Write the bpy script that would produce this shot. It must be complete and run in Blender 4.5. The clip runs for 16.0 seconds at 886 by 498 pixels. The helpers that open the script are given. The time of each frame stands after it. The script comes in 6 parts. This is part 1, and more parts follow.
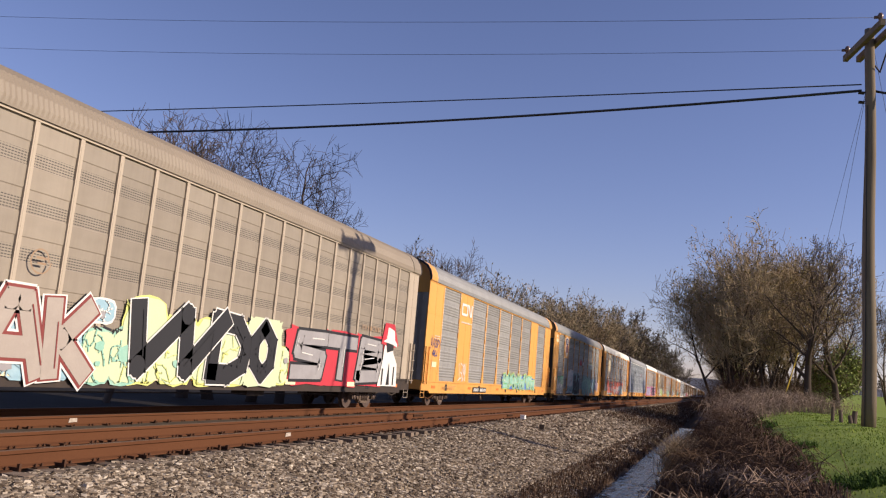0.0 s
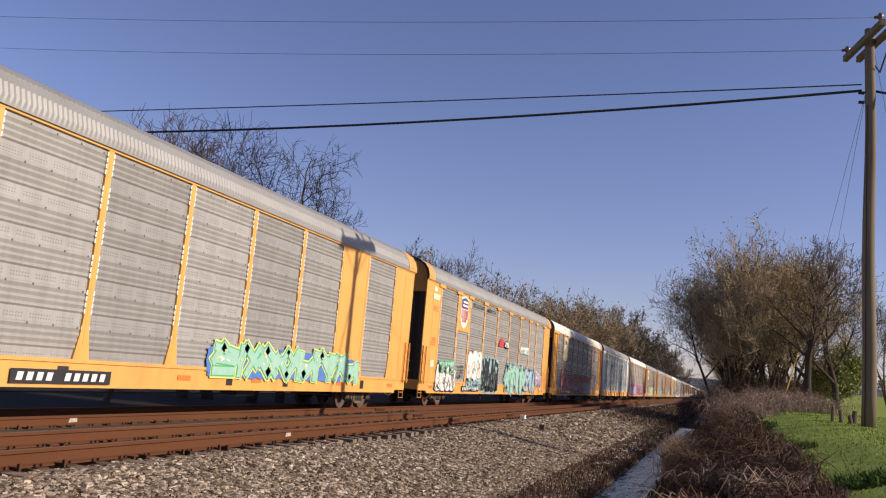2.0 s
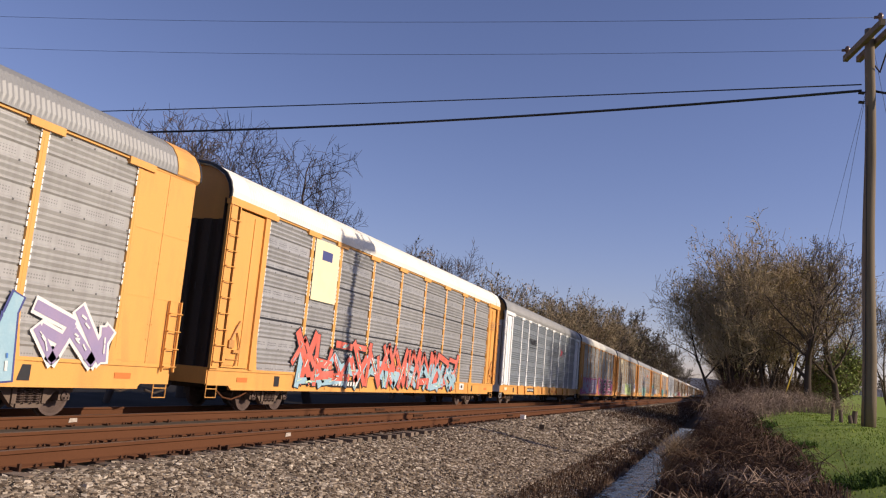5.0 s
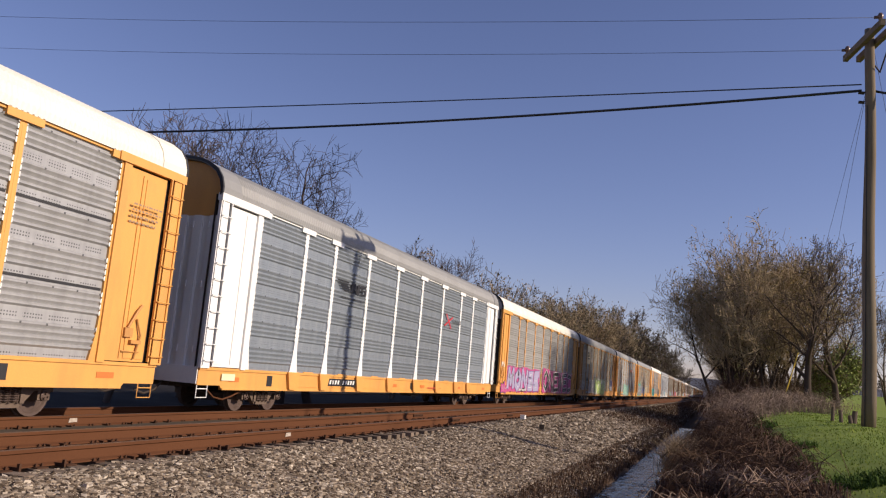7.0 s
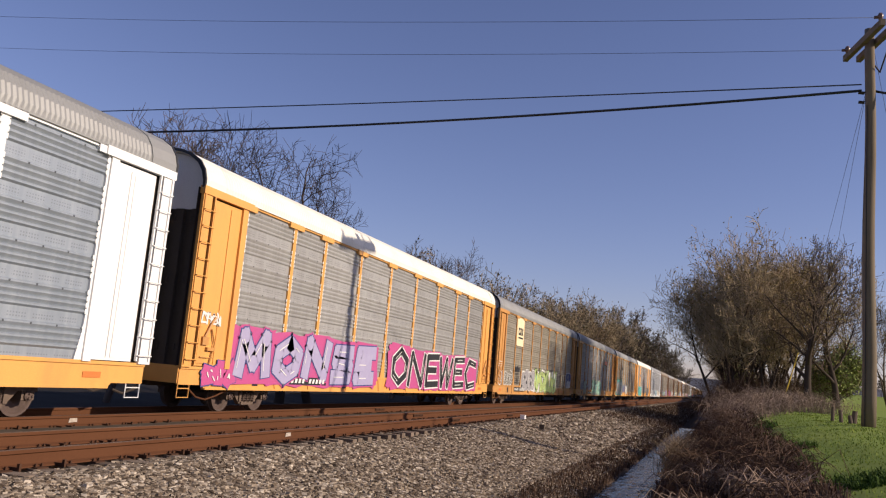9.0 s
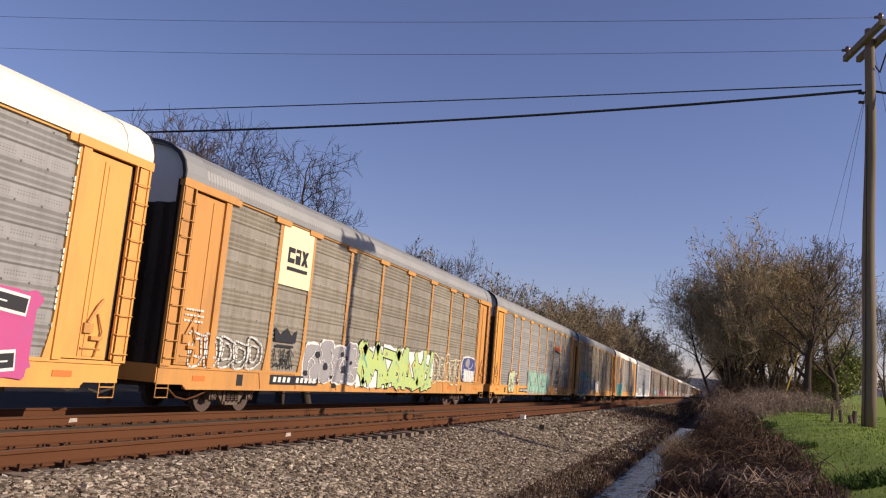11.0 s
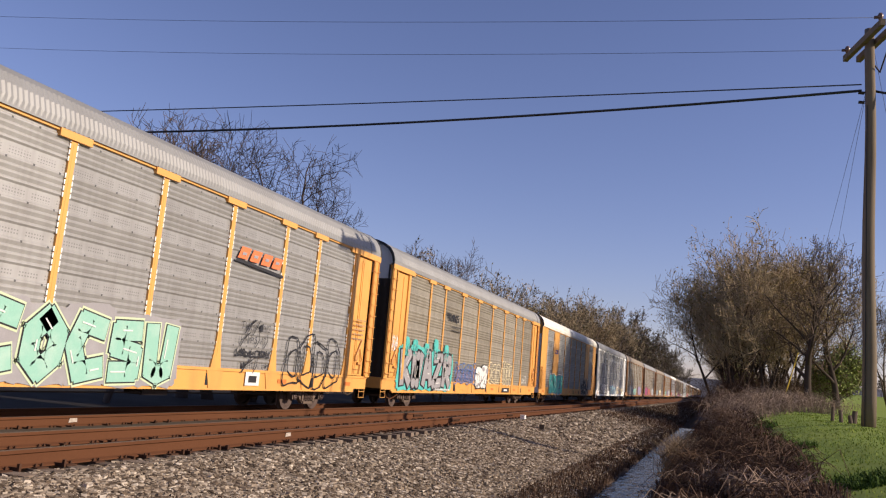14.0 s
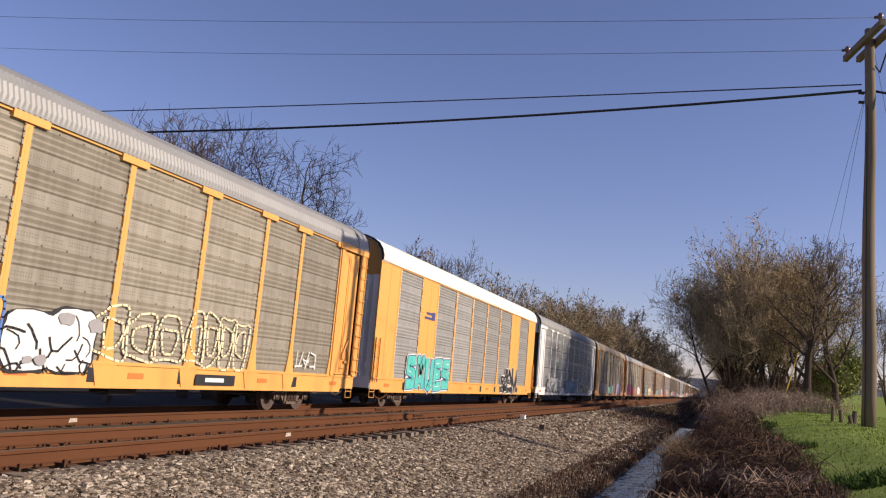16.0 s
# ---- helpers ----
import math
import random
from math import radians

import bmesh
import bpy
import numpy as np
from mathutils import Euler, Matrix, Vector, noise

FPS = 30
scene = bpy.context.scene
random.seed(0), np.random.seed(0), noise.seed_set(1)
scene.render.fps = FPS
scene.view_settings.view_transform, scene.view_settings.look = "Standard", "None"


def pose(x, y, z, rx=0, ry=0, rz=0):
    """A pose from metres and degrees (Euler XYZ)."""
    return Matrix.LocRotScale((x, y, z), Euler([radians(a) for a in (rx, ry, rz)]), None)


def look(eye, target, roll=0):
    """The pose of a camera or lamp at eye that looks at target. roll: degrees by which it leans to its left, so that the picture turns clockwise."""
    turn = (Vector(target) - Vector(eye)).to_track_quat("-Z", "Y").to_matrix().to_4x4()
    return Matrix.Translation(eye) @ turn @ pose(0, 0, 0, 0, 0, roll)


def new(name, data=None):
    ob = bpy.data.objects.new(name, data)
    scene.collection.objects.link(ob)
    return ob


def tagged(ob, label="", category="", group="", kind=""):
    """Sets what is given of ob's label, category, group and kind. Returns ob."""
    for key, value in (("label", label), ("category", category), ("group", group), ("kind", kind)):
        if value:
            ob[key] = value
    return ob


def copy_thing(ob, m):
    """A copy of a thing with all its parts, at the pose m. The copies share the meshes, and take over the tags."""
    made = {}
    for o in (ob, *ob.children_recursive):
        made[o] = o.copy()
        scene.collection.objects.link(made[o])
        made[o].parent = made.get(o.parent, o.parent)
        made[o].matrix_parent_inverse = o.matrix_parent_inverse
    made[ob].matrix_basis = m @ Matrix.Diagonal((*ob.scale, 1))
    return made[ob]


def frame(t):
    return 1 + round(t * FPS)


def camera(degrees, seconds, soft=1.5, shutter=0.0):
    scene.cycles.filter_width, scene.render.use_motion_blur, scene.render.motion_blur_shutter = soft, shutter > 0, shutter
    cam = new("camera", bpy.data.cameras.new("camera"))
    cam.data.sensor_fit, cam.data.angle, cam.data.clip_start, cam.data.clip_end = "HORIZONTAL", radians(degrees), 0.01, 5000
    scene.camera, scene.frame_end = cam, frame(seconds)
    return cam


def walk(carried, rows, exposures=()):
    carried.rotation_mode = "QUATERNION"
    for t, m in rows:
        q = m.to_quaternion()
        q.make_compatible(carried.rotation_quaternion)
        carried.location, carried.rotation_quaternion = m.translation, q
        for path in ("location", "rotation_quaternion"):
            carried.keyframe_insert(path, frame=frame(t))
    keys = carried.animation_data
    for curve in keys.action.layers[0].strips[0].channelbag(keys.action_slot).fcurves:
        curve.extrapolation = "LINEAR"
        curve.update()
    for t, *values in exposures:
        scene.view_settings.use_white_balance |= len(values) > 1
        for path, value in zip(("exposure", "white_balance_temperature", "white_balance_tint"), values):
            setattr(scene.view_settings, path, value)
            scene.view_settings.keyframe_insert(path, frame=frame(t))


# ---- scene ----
# ---------------------------------------------------------------- camera
EYE = Vector((0.0, 0.0, 1.37))
AIM = Vector((-0.32610, 0.93301, 0.15216))
cam = camera(57.47, 16.0, soft=1.2)
walk(cam, [(0.0, look(EYE, EYE + AIM * 10, 4.92)), (16.0, look(EYE, EYE + AIM * 10, 4.92))],
     exposures=[(0.0, 0.36, 5950, 27), (3.0, 0.30, 5950, 27), (7.0, 0.20, 5950, 27), (9.0, 0.20, 5950, 27), (12.5, 0.28, 5950, 27), (16.0, 0.38, 5950, 27)])

# ---------------------------------------------------------------- light
SUN = Vector((16.0, 1.6, 7.2)).normalized()
world = bpy.data.worlds.new("sky")
scene.world = world
world.use_nodes = True
wn = world.node_tree
sky = wn.nodes.new("ShaderNodeTexSky")
sky.sky_type = "NISHITA"
sky.sun_disc = False
sky.sun_elevation = math.asin(SUN.z)
sky.sun_rotation = math.atan2(SUN.x, SUN.y)
sky.air_density, sky.dust_density, sky.ozone_density = 1.0, 0.4, 3.0
hue = wn.nodes.new("ShaderNodeMix")
hue.data_type, hue.blend_type = "RGBA", "MULTIPLY"
hue.inputs[0].default_value = 1.0
hue.inputs[7].default_value = (1.19, 1.0, 1.0, 1)
wn.links.new(sky.outputs[0], hue.inputs[6])
wn.links.new(hue.outputs[2], wn.nodes["Background"].inputs[0])
wn.nodes["Background"].inputs[1].default_value = 0.085
sun = new("sun", bpy.data.lights.new("sun", "SUN"))
sun.data.energy, sun.data.angle, sun.data.color = 5.0, radians(0.55), (0.98, 0.86, 0.57)
sun.matrix_basis = look(SUN * 60, (0, 0, 0))


# ---------------------------------------------------------------- materials
def node_mat(name):
    m = bpy.data.materials.new(name)
    m.use_nodes = True
    nt = m.node_tree
    return m, nt, nt.nodes["Principled BSDF"]


def link(nt, a, b):
    nt.links.new(a, b)


def math_node(nt, op, a, b=None):
    n = nt.nodes.new("ShaderNodeMath")
    n.operation = op
    for i, v in enumerate((a, b)):
        if v is None:
            continue
        if isinstance(v, (int, float)):
            n.inputs[i].default_value = v
        else:
            nt.links.new(v, n.inputs[i])
    return n.outputs[0]


def mix_node(nt, fac, a, b, mode="MIX"):
    n = nt.nodes.new("ShaderNodeMix")
    n.data_type, n.blend_type = "RGBA", mode
    for s, v in ((n.inputs[0], fac), (n.inputs[6], a), (n.inputs[7], b)):
        if isinstance(v, (int, float)):
            s.default_value = v
        elif isinstance(v, tuple):
            s.default_value = (*v, 1)
        else:
            nt.links.new(v, s)
    return n.outputs[2]


def noise_node(nt, scale, stretch=(1, 1, 1), detail=5, rough=0.6, coord="Object"):
    tc = nt.nodes.new("ShaderNodeTexCoord")
    mp = nt.nodes.new("ShaderNodeMapping")
    mp.inputs["Scale"].default_value = stretch
    nz = nt.nodes.new("ShaderNodeTexNoise")
    nz.inputs["Scale"].default_value, nz.inputs["Detail"].default_value = scale, detail
    nz.inputs["Roughness"].default_value = rough
    link(nt, tc.outputs[coord], mp.inputs[0])
    link(nt, mp.outputs[0], nz.inputs["Vector"])
    return nz.outputs["Fac"]


def ramp_node(nt, fac, lo, hi):
    n = nt.nodes.new("ShaderNodeMapRange")
    n.inputs[1].default_value, n.inputs[2].default_value = lo, hi
    link(nt, fac, n.inputs[0])
    return n.outputs[0]


def worn(name, base, dirt, rough=0.6, metal=0.0, grain=30.0, stain=1.2, streak=(1, 1, 1), amount=0.5,
         bump=0.15, rand=0.0, coord="Object", window=(0.45, 0.75)):
    """Base colour with large stains, fine grain and a little relief."""
    m, nt, b = node_mat(name)
    big = ramp_node(nt, noise_node(nt, stain, streak, coord=coord), *window)
    fine = noise_node(nt, grain, coord=coord)
    c = mix_node(nt, math_node(nt, "MULTIPLY", big, amount), base, dirt)
    c = mix_node(nt, 0.35, c, mix_node(nt, fine, tuple(0.62 * v for v in base), tuple(min(1, 1.3 * v) for v in base)))
    if rand:
        info = nt.nodes.new("ShaderNodeObjectInfo")
        hsv = nt.nodes.new("ShaderNodeHueSaturation")
        k = math_node(nt, "ADD", math_node(nt, "MULTIPLY", info.outputs["Random"], 2 * rand), 1 - rand)
        link(nt, k, hsv.inputs["Value"])
        link(nt, c, hsv.inputs["Color"])
        c = hsv.outputs[0]
    link(nt, c, b.inputs["Base Color"])
    b.inputs["Roughness"].default_value, b.inputs["Metallic"].default_value = rough, metal
    bp = nt.nodes.new("ShaderNodeBump")
    bp.inputs["Strength"].default_value, bp.inputs["Distance"].default_value = bump, 0.02
    link(nt, fine, bp.inputs["Height"])
    link(nt, bp.outputs[0], b.inputs["Normal"])
    return m


def island_mat(name, cols, rough=0.9):
    """Loose pieces whose tone changes from piece to piece."""
    m, nt, b = node_mat(name)
    g = nt.nodes.new("ShaderNodeNewGeometry")
    r = nt.nodes.new("ShaderNodeValToRGB")
    el = r.color_ramp.elements
    for i, c in enumerate(cols):
        e = el[i] if i < 2 else el.new(i / (len(cols) - 1))
        e.color = (*c, 1)
    for i, e in enumerate(el):
        e.position = i / (len(cols) - 1)
    link(nt, g.outputs["Random Per Island"], r.inputs[0])
    nz = noise_node(nt, 60)
    c = mix_node(nt, math_node(nt, "MULTIPLY", nz, 0.5), r.outputs[0], tuple(0.55 * v for v in cols[0]))
    link(nt, c, b.inputs["Base Color"])
    b.inputs["Roughness"].default_value = rough
    b.inputs["Specular IOR Level"].default_value = 0.1
    return m


def panel_mat(name, base, dirt, holes=0.55, metal=0.25, rough=0.5, louvre=False):
    """Galvanised side sheet with rows of small punched holes and vertical run-off streaks."""
    m, nt, b = node_mat(name)
    tc = nt.nodes.new("ShaderNodeTexCoord")
    sp = nt.nodes.new("ShaderNodeSeparateXYZ")
    link(nt, tc.outputs["Object"], sp.inputs[0])
    y, z = sp.outputs[1], sp.outputs[2]
    if louvre:
        band = math_node(nt, "LESS_THAN", math_node(nt, "FRACT", math_node(nt, "DIVIDE", z, 0.86)), 0.30)
        row = math_node(nt, "LESS_THAN", math_node(nt, "FRACT", math_node(nt, "DIVIDE", z, 0.052)), 0.42)
        dot = math_node(nt, "LESS_THAN", math_node(nt, "FRACT", math_node(nt, "DIVIDE", y, 0.07)), 0.72)
    else:
        band = math_node(nt, "LESS_THAN", math_node(nt, "FRACT", math_node(nt, "DIVIDE", z, 0.71)), 0.17)
        gap = math_node(nt, "LESS_THAN", math_node(nt, "FRACT", math_node(nt, "DIVIDE", y, 0.62)), 0.78)
        band = math_node(nt, "MULTIPLY", band, gap)
        row = math_node(nt, "LESS_THAN", math_node(nt, "FRACT", math_node(nt, "DIVIDE", z, 0.06)), 0.45)
        dot = math_node(nt, "LESS_THAN", math_node(nt, "FRACT", math_node(nt, "DIVIDE", y, 0.065)), 0.5)
    hole = math_node(nt, "MULTIPLY", math_node(nt, "MULTIPLY", band, row), math_node(nt, "MULTIPLY", dot, holes))
    if not louvre:
        rv = math_node(nt, "MULTIPLY", math_node(nt, "LESS_THAN", math_node(nt, "FRACT", math_node(nt, "DIVIDE", math_node(nt, "ADD", y, 10.0), 0.62)), 0.07),
                       math_node(nt, "LESS_THAN", math_node(nt, "FRACT", math_node(nt, "DIVIDE", math_node(nt, "ADD", z, 0.10), 0.71)), 0.055))
        hole = math_node(nt, "MAXIMUM", hole, math_node(nt, "MULTIPLY", rv, 0.8))
    info = nt.nodes.new("ShaderNodeObjectInfo")
    streak = ramp_node(nt, noise_node(nt, 2.0, (1, 3, 0.25)), 0.42, 0.72)
    blotch = ramp_node(nt, noise_node(nt, 0.9, (1, 0.6, 1.6)), 0.45, 0.8)
    c = mix_node(nt, math_node(nt, "MULTIPLY", streak, 0.55), base, dirt)
    c = mix_node(nt, math_node(nt, "MULTIPLY", blotch, 0.5), c, tuple(0.8 * v for v in dirt))
    c = mix_node(nt, math_node(nt, "MULTIPLY", noise_node(nt, 45), 0.35), c, tuple(0.7 * v for v in base))
    hsv = nt.nodes.new("ShaderNodeHueSaturation")
    link(nt, math_node(nt, "ADD", math_node(nt, "MULTIPLY", info.outputs["Random"], 0.24), 0.88), hsv.inputs["Value"])
    link(nt, c, hsv.inputs["Color"])
    c = mix_node(nt, hole, hsv.outputs[0], (0.02, 0.02, 0.02))
    link(nt, c, b.inputs["Base Color"])
    b.inputs["Roughness"].default_value, b.inputs["Metallic"].default_value = rough, metal
    return m


ORANGE = worn("orange_paint", (0.68, 0.335, 0.075), (0.34, 0.16, 0.06), 0.5, 0, 40, 0.9, (1, 1.6, 0.5), 0.55, 0.06)
OLD_ORANGE = worn("faded_orange_paint", (0.52, 0.25, 0.06), (0.22, 0.12, 0.06), 0.6, 0, 40, 1.0, (1, 2, 0.45), 0.65, 0.1)
WHITE = worn("white_paint", (0.78, 0.78, 0.76), (0.5, 0.48, 0.44), 0.5, 0, 40, 0.8, (1, 2, 0.4), 0.4, 0.05)
GREY_PANEL = panel_mat("galvanised_sheet", (0.36, 0.355, 0.34), (0.24, 0.23, 0.215), 0.4)
TAN_PANEL = panel_mat("weathered_galvanised_sheet", (0.33, 0.30, 0.24), (0.16, 0.13, 0.09), 0.35)
CLEAN_PANEL = panel_mat("bright_galvanised_sheet", (0.40, 0.40, 0.40), (0.25, 0.25, 0.25), 0.75, 0.3, 0.42)
SLATE_PANEL = panel_mat("blue_grey_sheet", (0.25, 0.285, 0.32), (0.38, 0.41, 0.44), 0.3, 0.35, 0.42)
BROWN_PANEL = panel_mat("tan_painted_sheet", (0.275, 0.235, 0.182), (0.21, 0.175, 0.132), 0.85, 0.0, 0.55, True)
BROWN_TRIM = worn("tan_paint", (0.40, 0.335, 0.255), (0.28, 0.23, 0.17), 0.55, 0, 40, 1.0, (1, 2, 0.5), 0.4, 0.05)
ROOF_GREY = worn("galvanised_roof", (0.27, 0.27, 0.262), (0.185, 0.178, 0.165), 0.5, 0.2, 30, 0.6, (1, 1.5, 1), 0.6, 0.08)
ROOF_WHITE = worn("white_roof_paint", (0.74, 0.71, 0.62), (0.5, 0.46, 0.38), 0.55, 0, 30, 0.6, (1, 1.5, 1), 0.5, 0.08)
ROOF_BROWN = worn("tan_roof", (0.235, 0.192, 0.142), (0.155, 0.125, 0.092), 0.6, 0, 30, 0.6, (1, 1.5, 1), 0.5, 0.08)
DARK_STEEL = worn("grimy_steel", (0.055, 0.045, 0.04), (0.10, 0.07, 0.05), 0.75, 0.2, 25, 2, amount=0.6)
TRUCK_STEEL = worn("dusty_cast_steel", (0.15, 0.11, 0.085), (0.07, 0.05, 0.04), 0.8, 0.1, 25, 3, amount=0.6)
WHEEL_STEEL = worn("wheel_steel", (0.11, 0.075, 0.062), (0.055, 0.037, 0.03), 0.65, 0.4, 25, 3, amount=0.6)
# Dirty end sheet, coloured darker still for the shade between cars.
END_DARK = worn("sooty_end_sheet", (0.075, 0.062, 0.052), (0.04, 0.032, 0.028), 0.6, 0.2, 25, 1, (1, 1, 0.4), 0.6)
RUST_RAIL = worn("rusted_rail", (0.102, 0.042, 0.019), (0.055, 0.023, 0.012), 0.85, 0.0, 30, 3.0, (1, 0.15, 1), 0.6, 0.2)
RAIL_HEAD = worn("rail_running_surface", (0.125, 0.066, 0.037), (0.085, 0.043, 0.024), 0.6, 0.3, 30, 3.0, (1, 0.1, 1), 0.6, 0.05)
TIE_WOOD = worn("weathered_tie_wood", (0.16, 0.12, 0.09), (0.30, 0.26, 0.21), 0.95, 0, 40, 4, (1, 1, 1), 0.8, 0.4, rand=0.25)
PLATE_RUST = worn("tie_plate_rust", (0.07, 0.036, 0.022), (0.11, 0.052, 0.03), 0.9, 0.1, 40, 5)
GALV_SCALLOP = worn("bright_sheet_edge", (0.75, 0.75, 0.72), (0.6, 0.6, 0.57), 0.4, 0.0, 40, 3)
YELLOW_TAG = worn("yellow_sticker", (0.75, 0.50, 0.03), (0.5, 0.33, 0.05), 0.5)
BLACK_PAINT = worn("black_paint", (0.02, 0.02, 0.022), (0.05, 0.045, 0.04), 0.5)
STENCIL = worn("white_stencil", (0.78, 0.76, 0.72), (0.5, 0.45, 0.4), 0.6)
POLE_WOOD = worn("weathered_pole_wood", (0.19, 0.152, 0.112), (0.085, 0.062, 0.048), 0.9, 0, 30, 2.0, (4, 4, 0.25), 0.8, 0.06)
# Shade behind the train is put into this near-black ground colour.
SHADE_GROUND = worn("dark_cinder_fill", (0.022, 0.019, 0.017), (0.04, 0.033, 0.028), 0.95, 0, 14, 0.8, amount=0.6, bump=0.5)
TREE_BARK = worn("dark_tree_bark", (0.062, 0.047, 0.038), (0.04, 0.03, 0.025), 0.95, 0, 20, 1, amount=0.6, bump=0.05)
PALE_BRUSH = island_mat("pale_dead_brush", [(0.22, 0.16, 0.12), (0.35, 0.26, 0.20), (0.13, 0.09, 0.07)])
REFLECT = worn("faded_orange_reflector", (0.60, 0.17, 0.03), (0.35, 0.13, 0.04), 0.5)
BANK_GRASS = island_mat("reddish_dead_grass", [(0.10, 0.058, 0.038), (0.22, 0.135, 0.088), (0.06, 0.038, 0.027), (0.32, 0.22, 0.15)])
WEED = island_mat("dark_green_weeds", [(0.03, 0.065, 0.012), (0.06, 0.11, 0.018), (0.10, 0.15, 0.03)])
CABLE = worn("black_cable", (0.015, 0.015, 0.017), (0.03, 0.03, 0.03), 0.6)
PORCELAIN = worn("brown_insulator", (0.14, 0.08, 0.06), (0.2, 0.15, 0.12), 0.3)
BARK = worn("grey_bark", (0.13, 0.10, 0.08), (0.07, 0.052, 0.042), 0.95, 0, 30, 3, (1, 1, 0.3), 0.7, 0.08)
TWIG = worn("brown_twig", (0.12, 0.088, 0.068), (0.07, 0.05, 0.04), 0.95, 0, 20, 1, amount=0.6)
BALLAST_BED = worn("ballast_bed", (0.095, 0.077, 0.06), (0.05, 0.04, 0.03), 0.95, 0, 22, 1.2, amount=0.5, bump=0.2)
STONE = island_mat("crushed_stone", [(0.055, 0.042, 0.03), (0.33, 0.26, 0.19), (0.155, 0.113, 0.08), (0.46, 0.38, 0.29), (0.11, 0.08, 0.056), (0.74, 0.64, 0.51)])
MUD = worn("damp_earth", (0.075, 0.052, 0.038), (0.035, 0.026, 0.02), 0.9, 0, 14, 0.8, amount=0.7, bump=0.2)
TURF = worn("turf", (0.19, 0.255, 0.045), (0.25, 0.25, 0.075), 0.95, 0, 18, 0.5, amount=0.6, bump=0.2)
FAR_LAND = worn("distant_fields", (0.085, 0.09, 0.035), (0.05, 0.045, 0.025), 0.95, 0, 2, 0.02, amount=0.7)
GRASS = island_mat("grass_blades", [(0.13, 0.20, 0.025), (0.22, 0.30, 0.045), (0.32, 0.36, 0.08)])
STRAW = island_mat("dead_grass", [(0.28, 0.20, 0.12), (0.44, 0.34, 0.21), (0.19, 0.12, 0.07)])
LEAF = island_mat("spring_leaves", [(0.28, 0.21, 0.085), (0.22, 0.19, 0.06), (0.33, 0.23, 0.12)])
BUSH_LEAF = island_mat("bush_leaves", [(0.25, 0.31, 0.09), (0.34, 0.40, 0.13), (0.40, 0.42, 0.17)])
THICKET_TWIG = worn("pale_brown_twig", (0.36, 0.275, 0.165), (0.23, 0.17, 0.10), 0.95, 0, 20, 1, amount=0.6)
BRUSH = island_mat("dark_dead_brush", [(0.065, 0.04, 0.028), (0.15, 0.095, 0.063), (0.045, 0.03, 0.022)])
RUSTY_ORANGE = worn("rust_streaked_paint", (0.27, 0.14, 0.06), (0.12, 0.06, 0.035), 0.7, 0, 40, 1.0, (1, 2, 0.45), 0.7, 0.1)
EVERGREEN = island_mat("dull_evergreen", [(0.10, 0.095, 0.05), (0.14, 0.12, 0.07), (0.17, 0.125, 0.085)])
RIDGE = worn("hazy_wooded_ridge", (0.07, 0.075, 0.10), (0.05, 0.055, 0.075), 1.0, 0, 0.05, 0.01)

for m in (SHADE_GROUND, MUD, BALLAST_BED, TURF, FAR_LAND, TIE_WOOD, RUST_RAIL, PLATE_RUST, DARK_STEEL, TRUCK_STEEL, END_DARK, BARK, TREE_BARK, TWIG, THICKET_TWIG, POLE_WOOD):
    m.node_tree.nodes["Principled BSDF"].inputs["Specular IOR Level"].default_value = 0.1


def water_mat():
    m, nt, b = node_mat("ditch_water")
    b.inputs["Base Color"].default_value = (0.025, 0.028, 0.03, 1)
    b.inputs["Roughness"].default_value = 0.06
    b.inputs["IOR"].default_value = 1.33
    b.inputs["Specular IOR Level"].default_value = 0.22
    bp = nt.nodes.new("ShaderNodeBump")
    bp.inputs["Strength"].default_value, bp.inputs["Distance"].default_value = 0.9, 0.05
    link(nt, noise_node(nt, 5.0, (1, 0.35, 1), 4), bp.inputs["Height"])
    link(nt, bp.outputs[0], b.inputs["Normal"])
    return m


WATER = water_mat()


# ---------------------------------------------------------------- mesh helpers
def mesh_of(name, verts, faces, mats, idx=None, smooth=False):
    me = bpy.data.meshes.new(name)
    me.from_pydata([tuple(v) for v in verts], [], [tuple(f) for f in faces])
    for m in (mats if isinstance(mats, (list, tuple)) else [mats]):
        me.materials.append(m)
    if idx is not None:
        me.polygons.foreach_set("material_index", idx)
    if smooth:
        me.polygons.foreach_set("use_smooth", [True] * len(me.polygons))
    me.update()
    return me


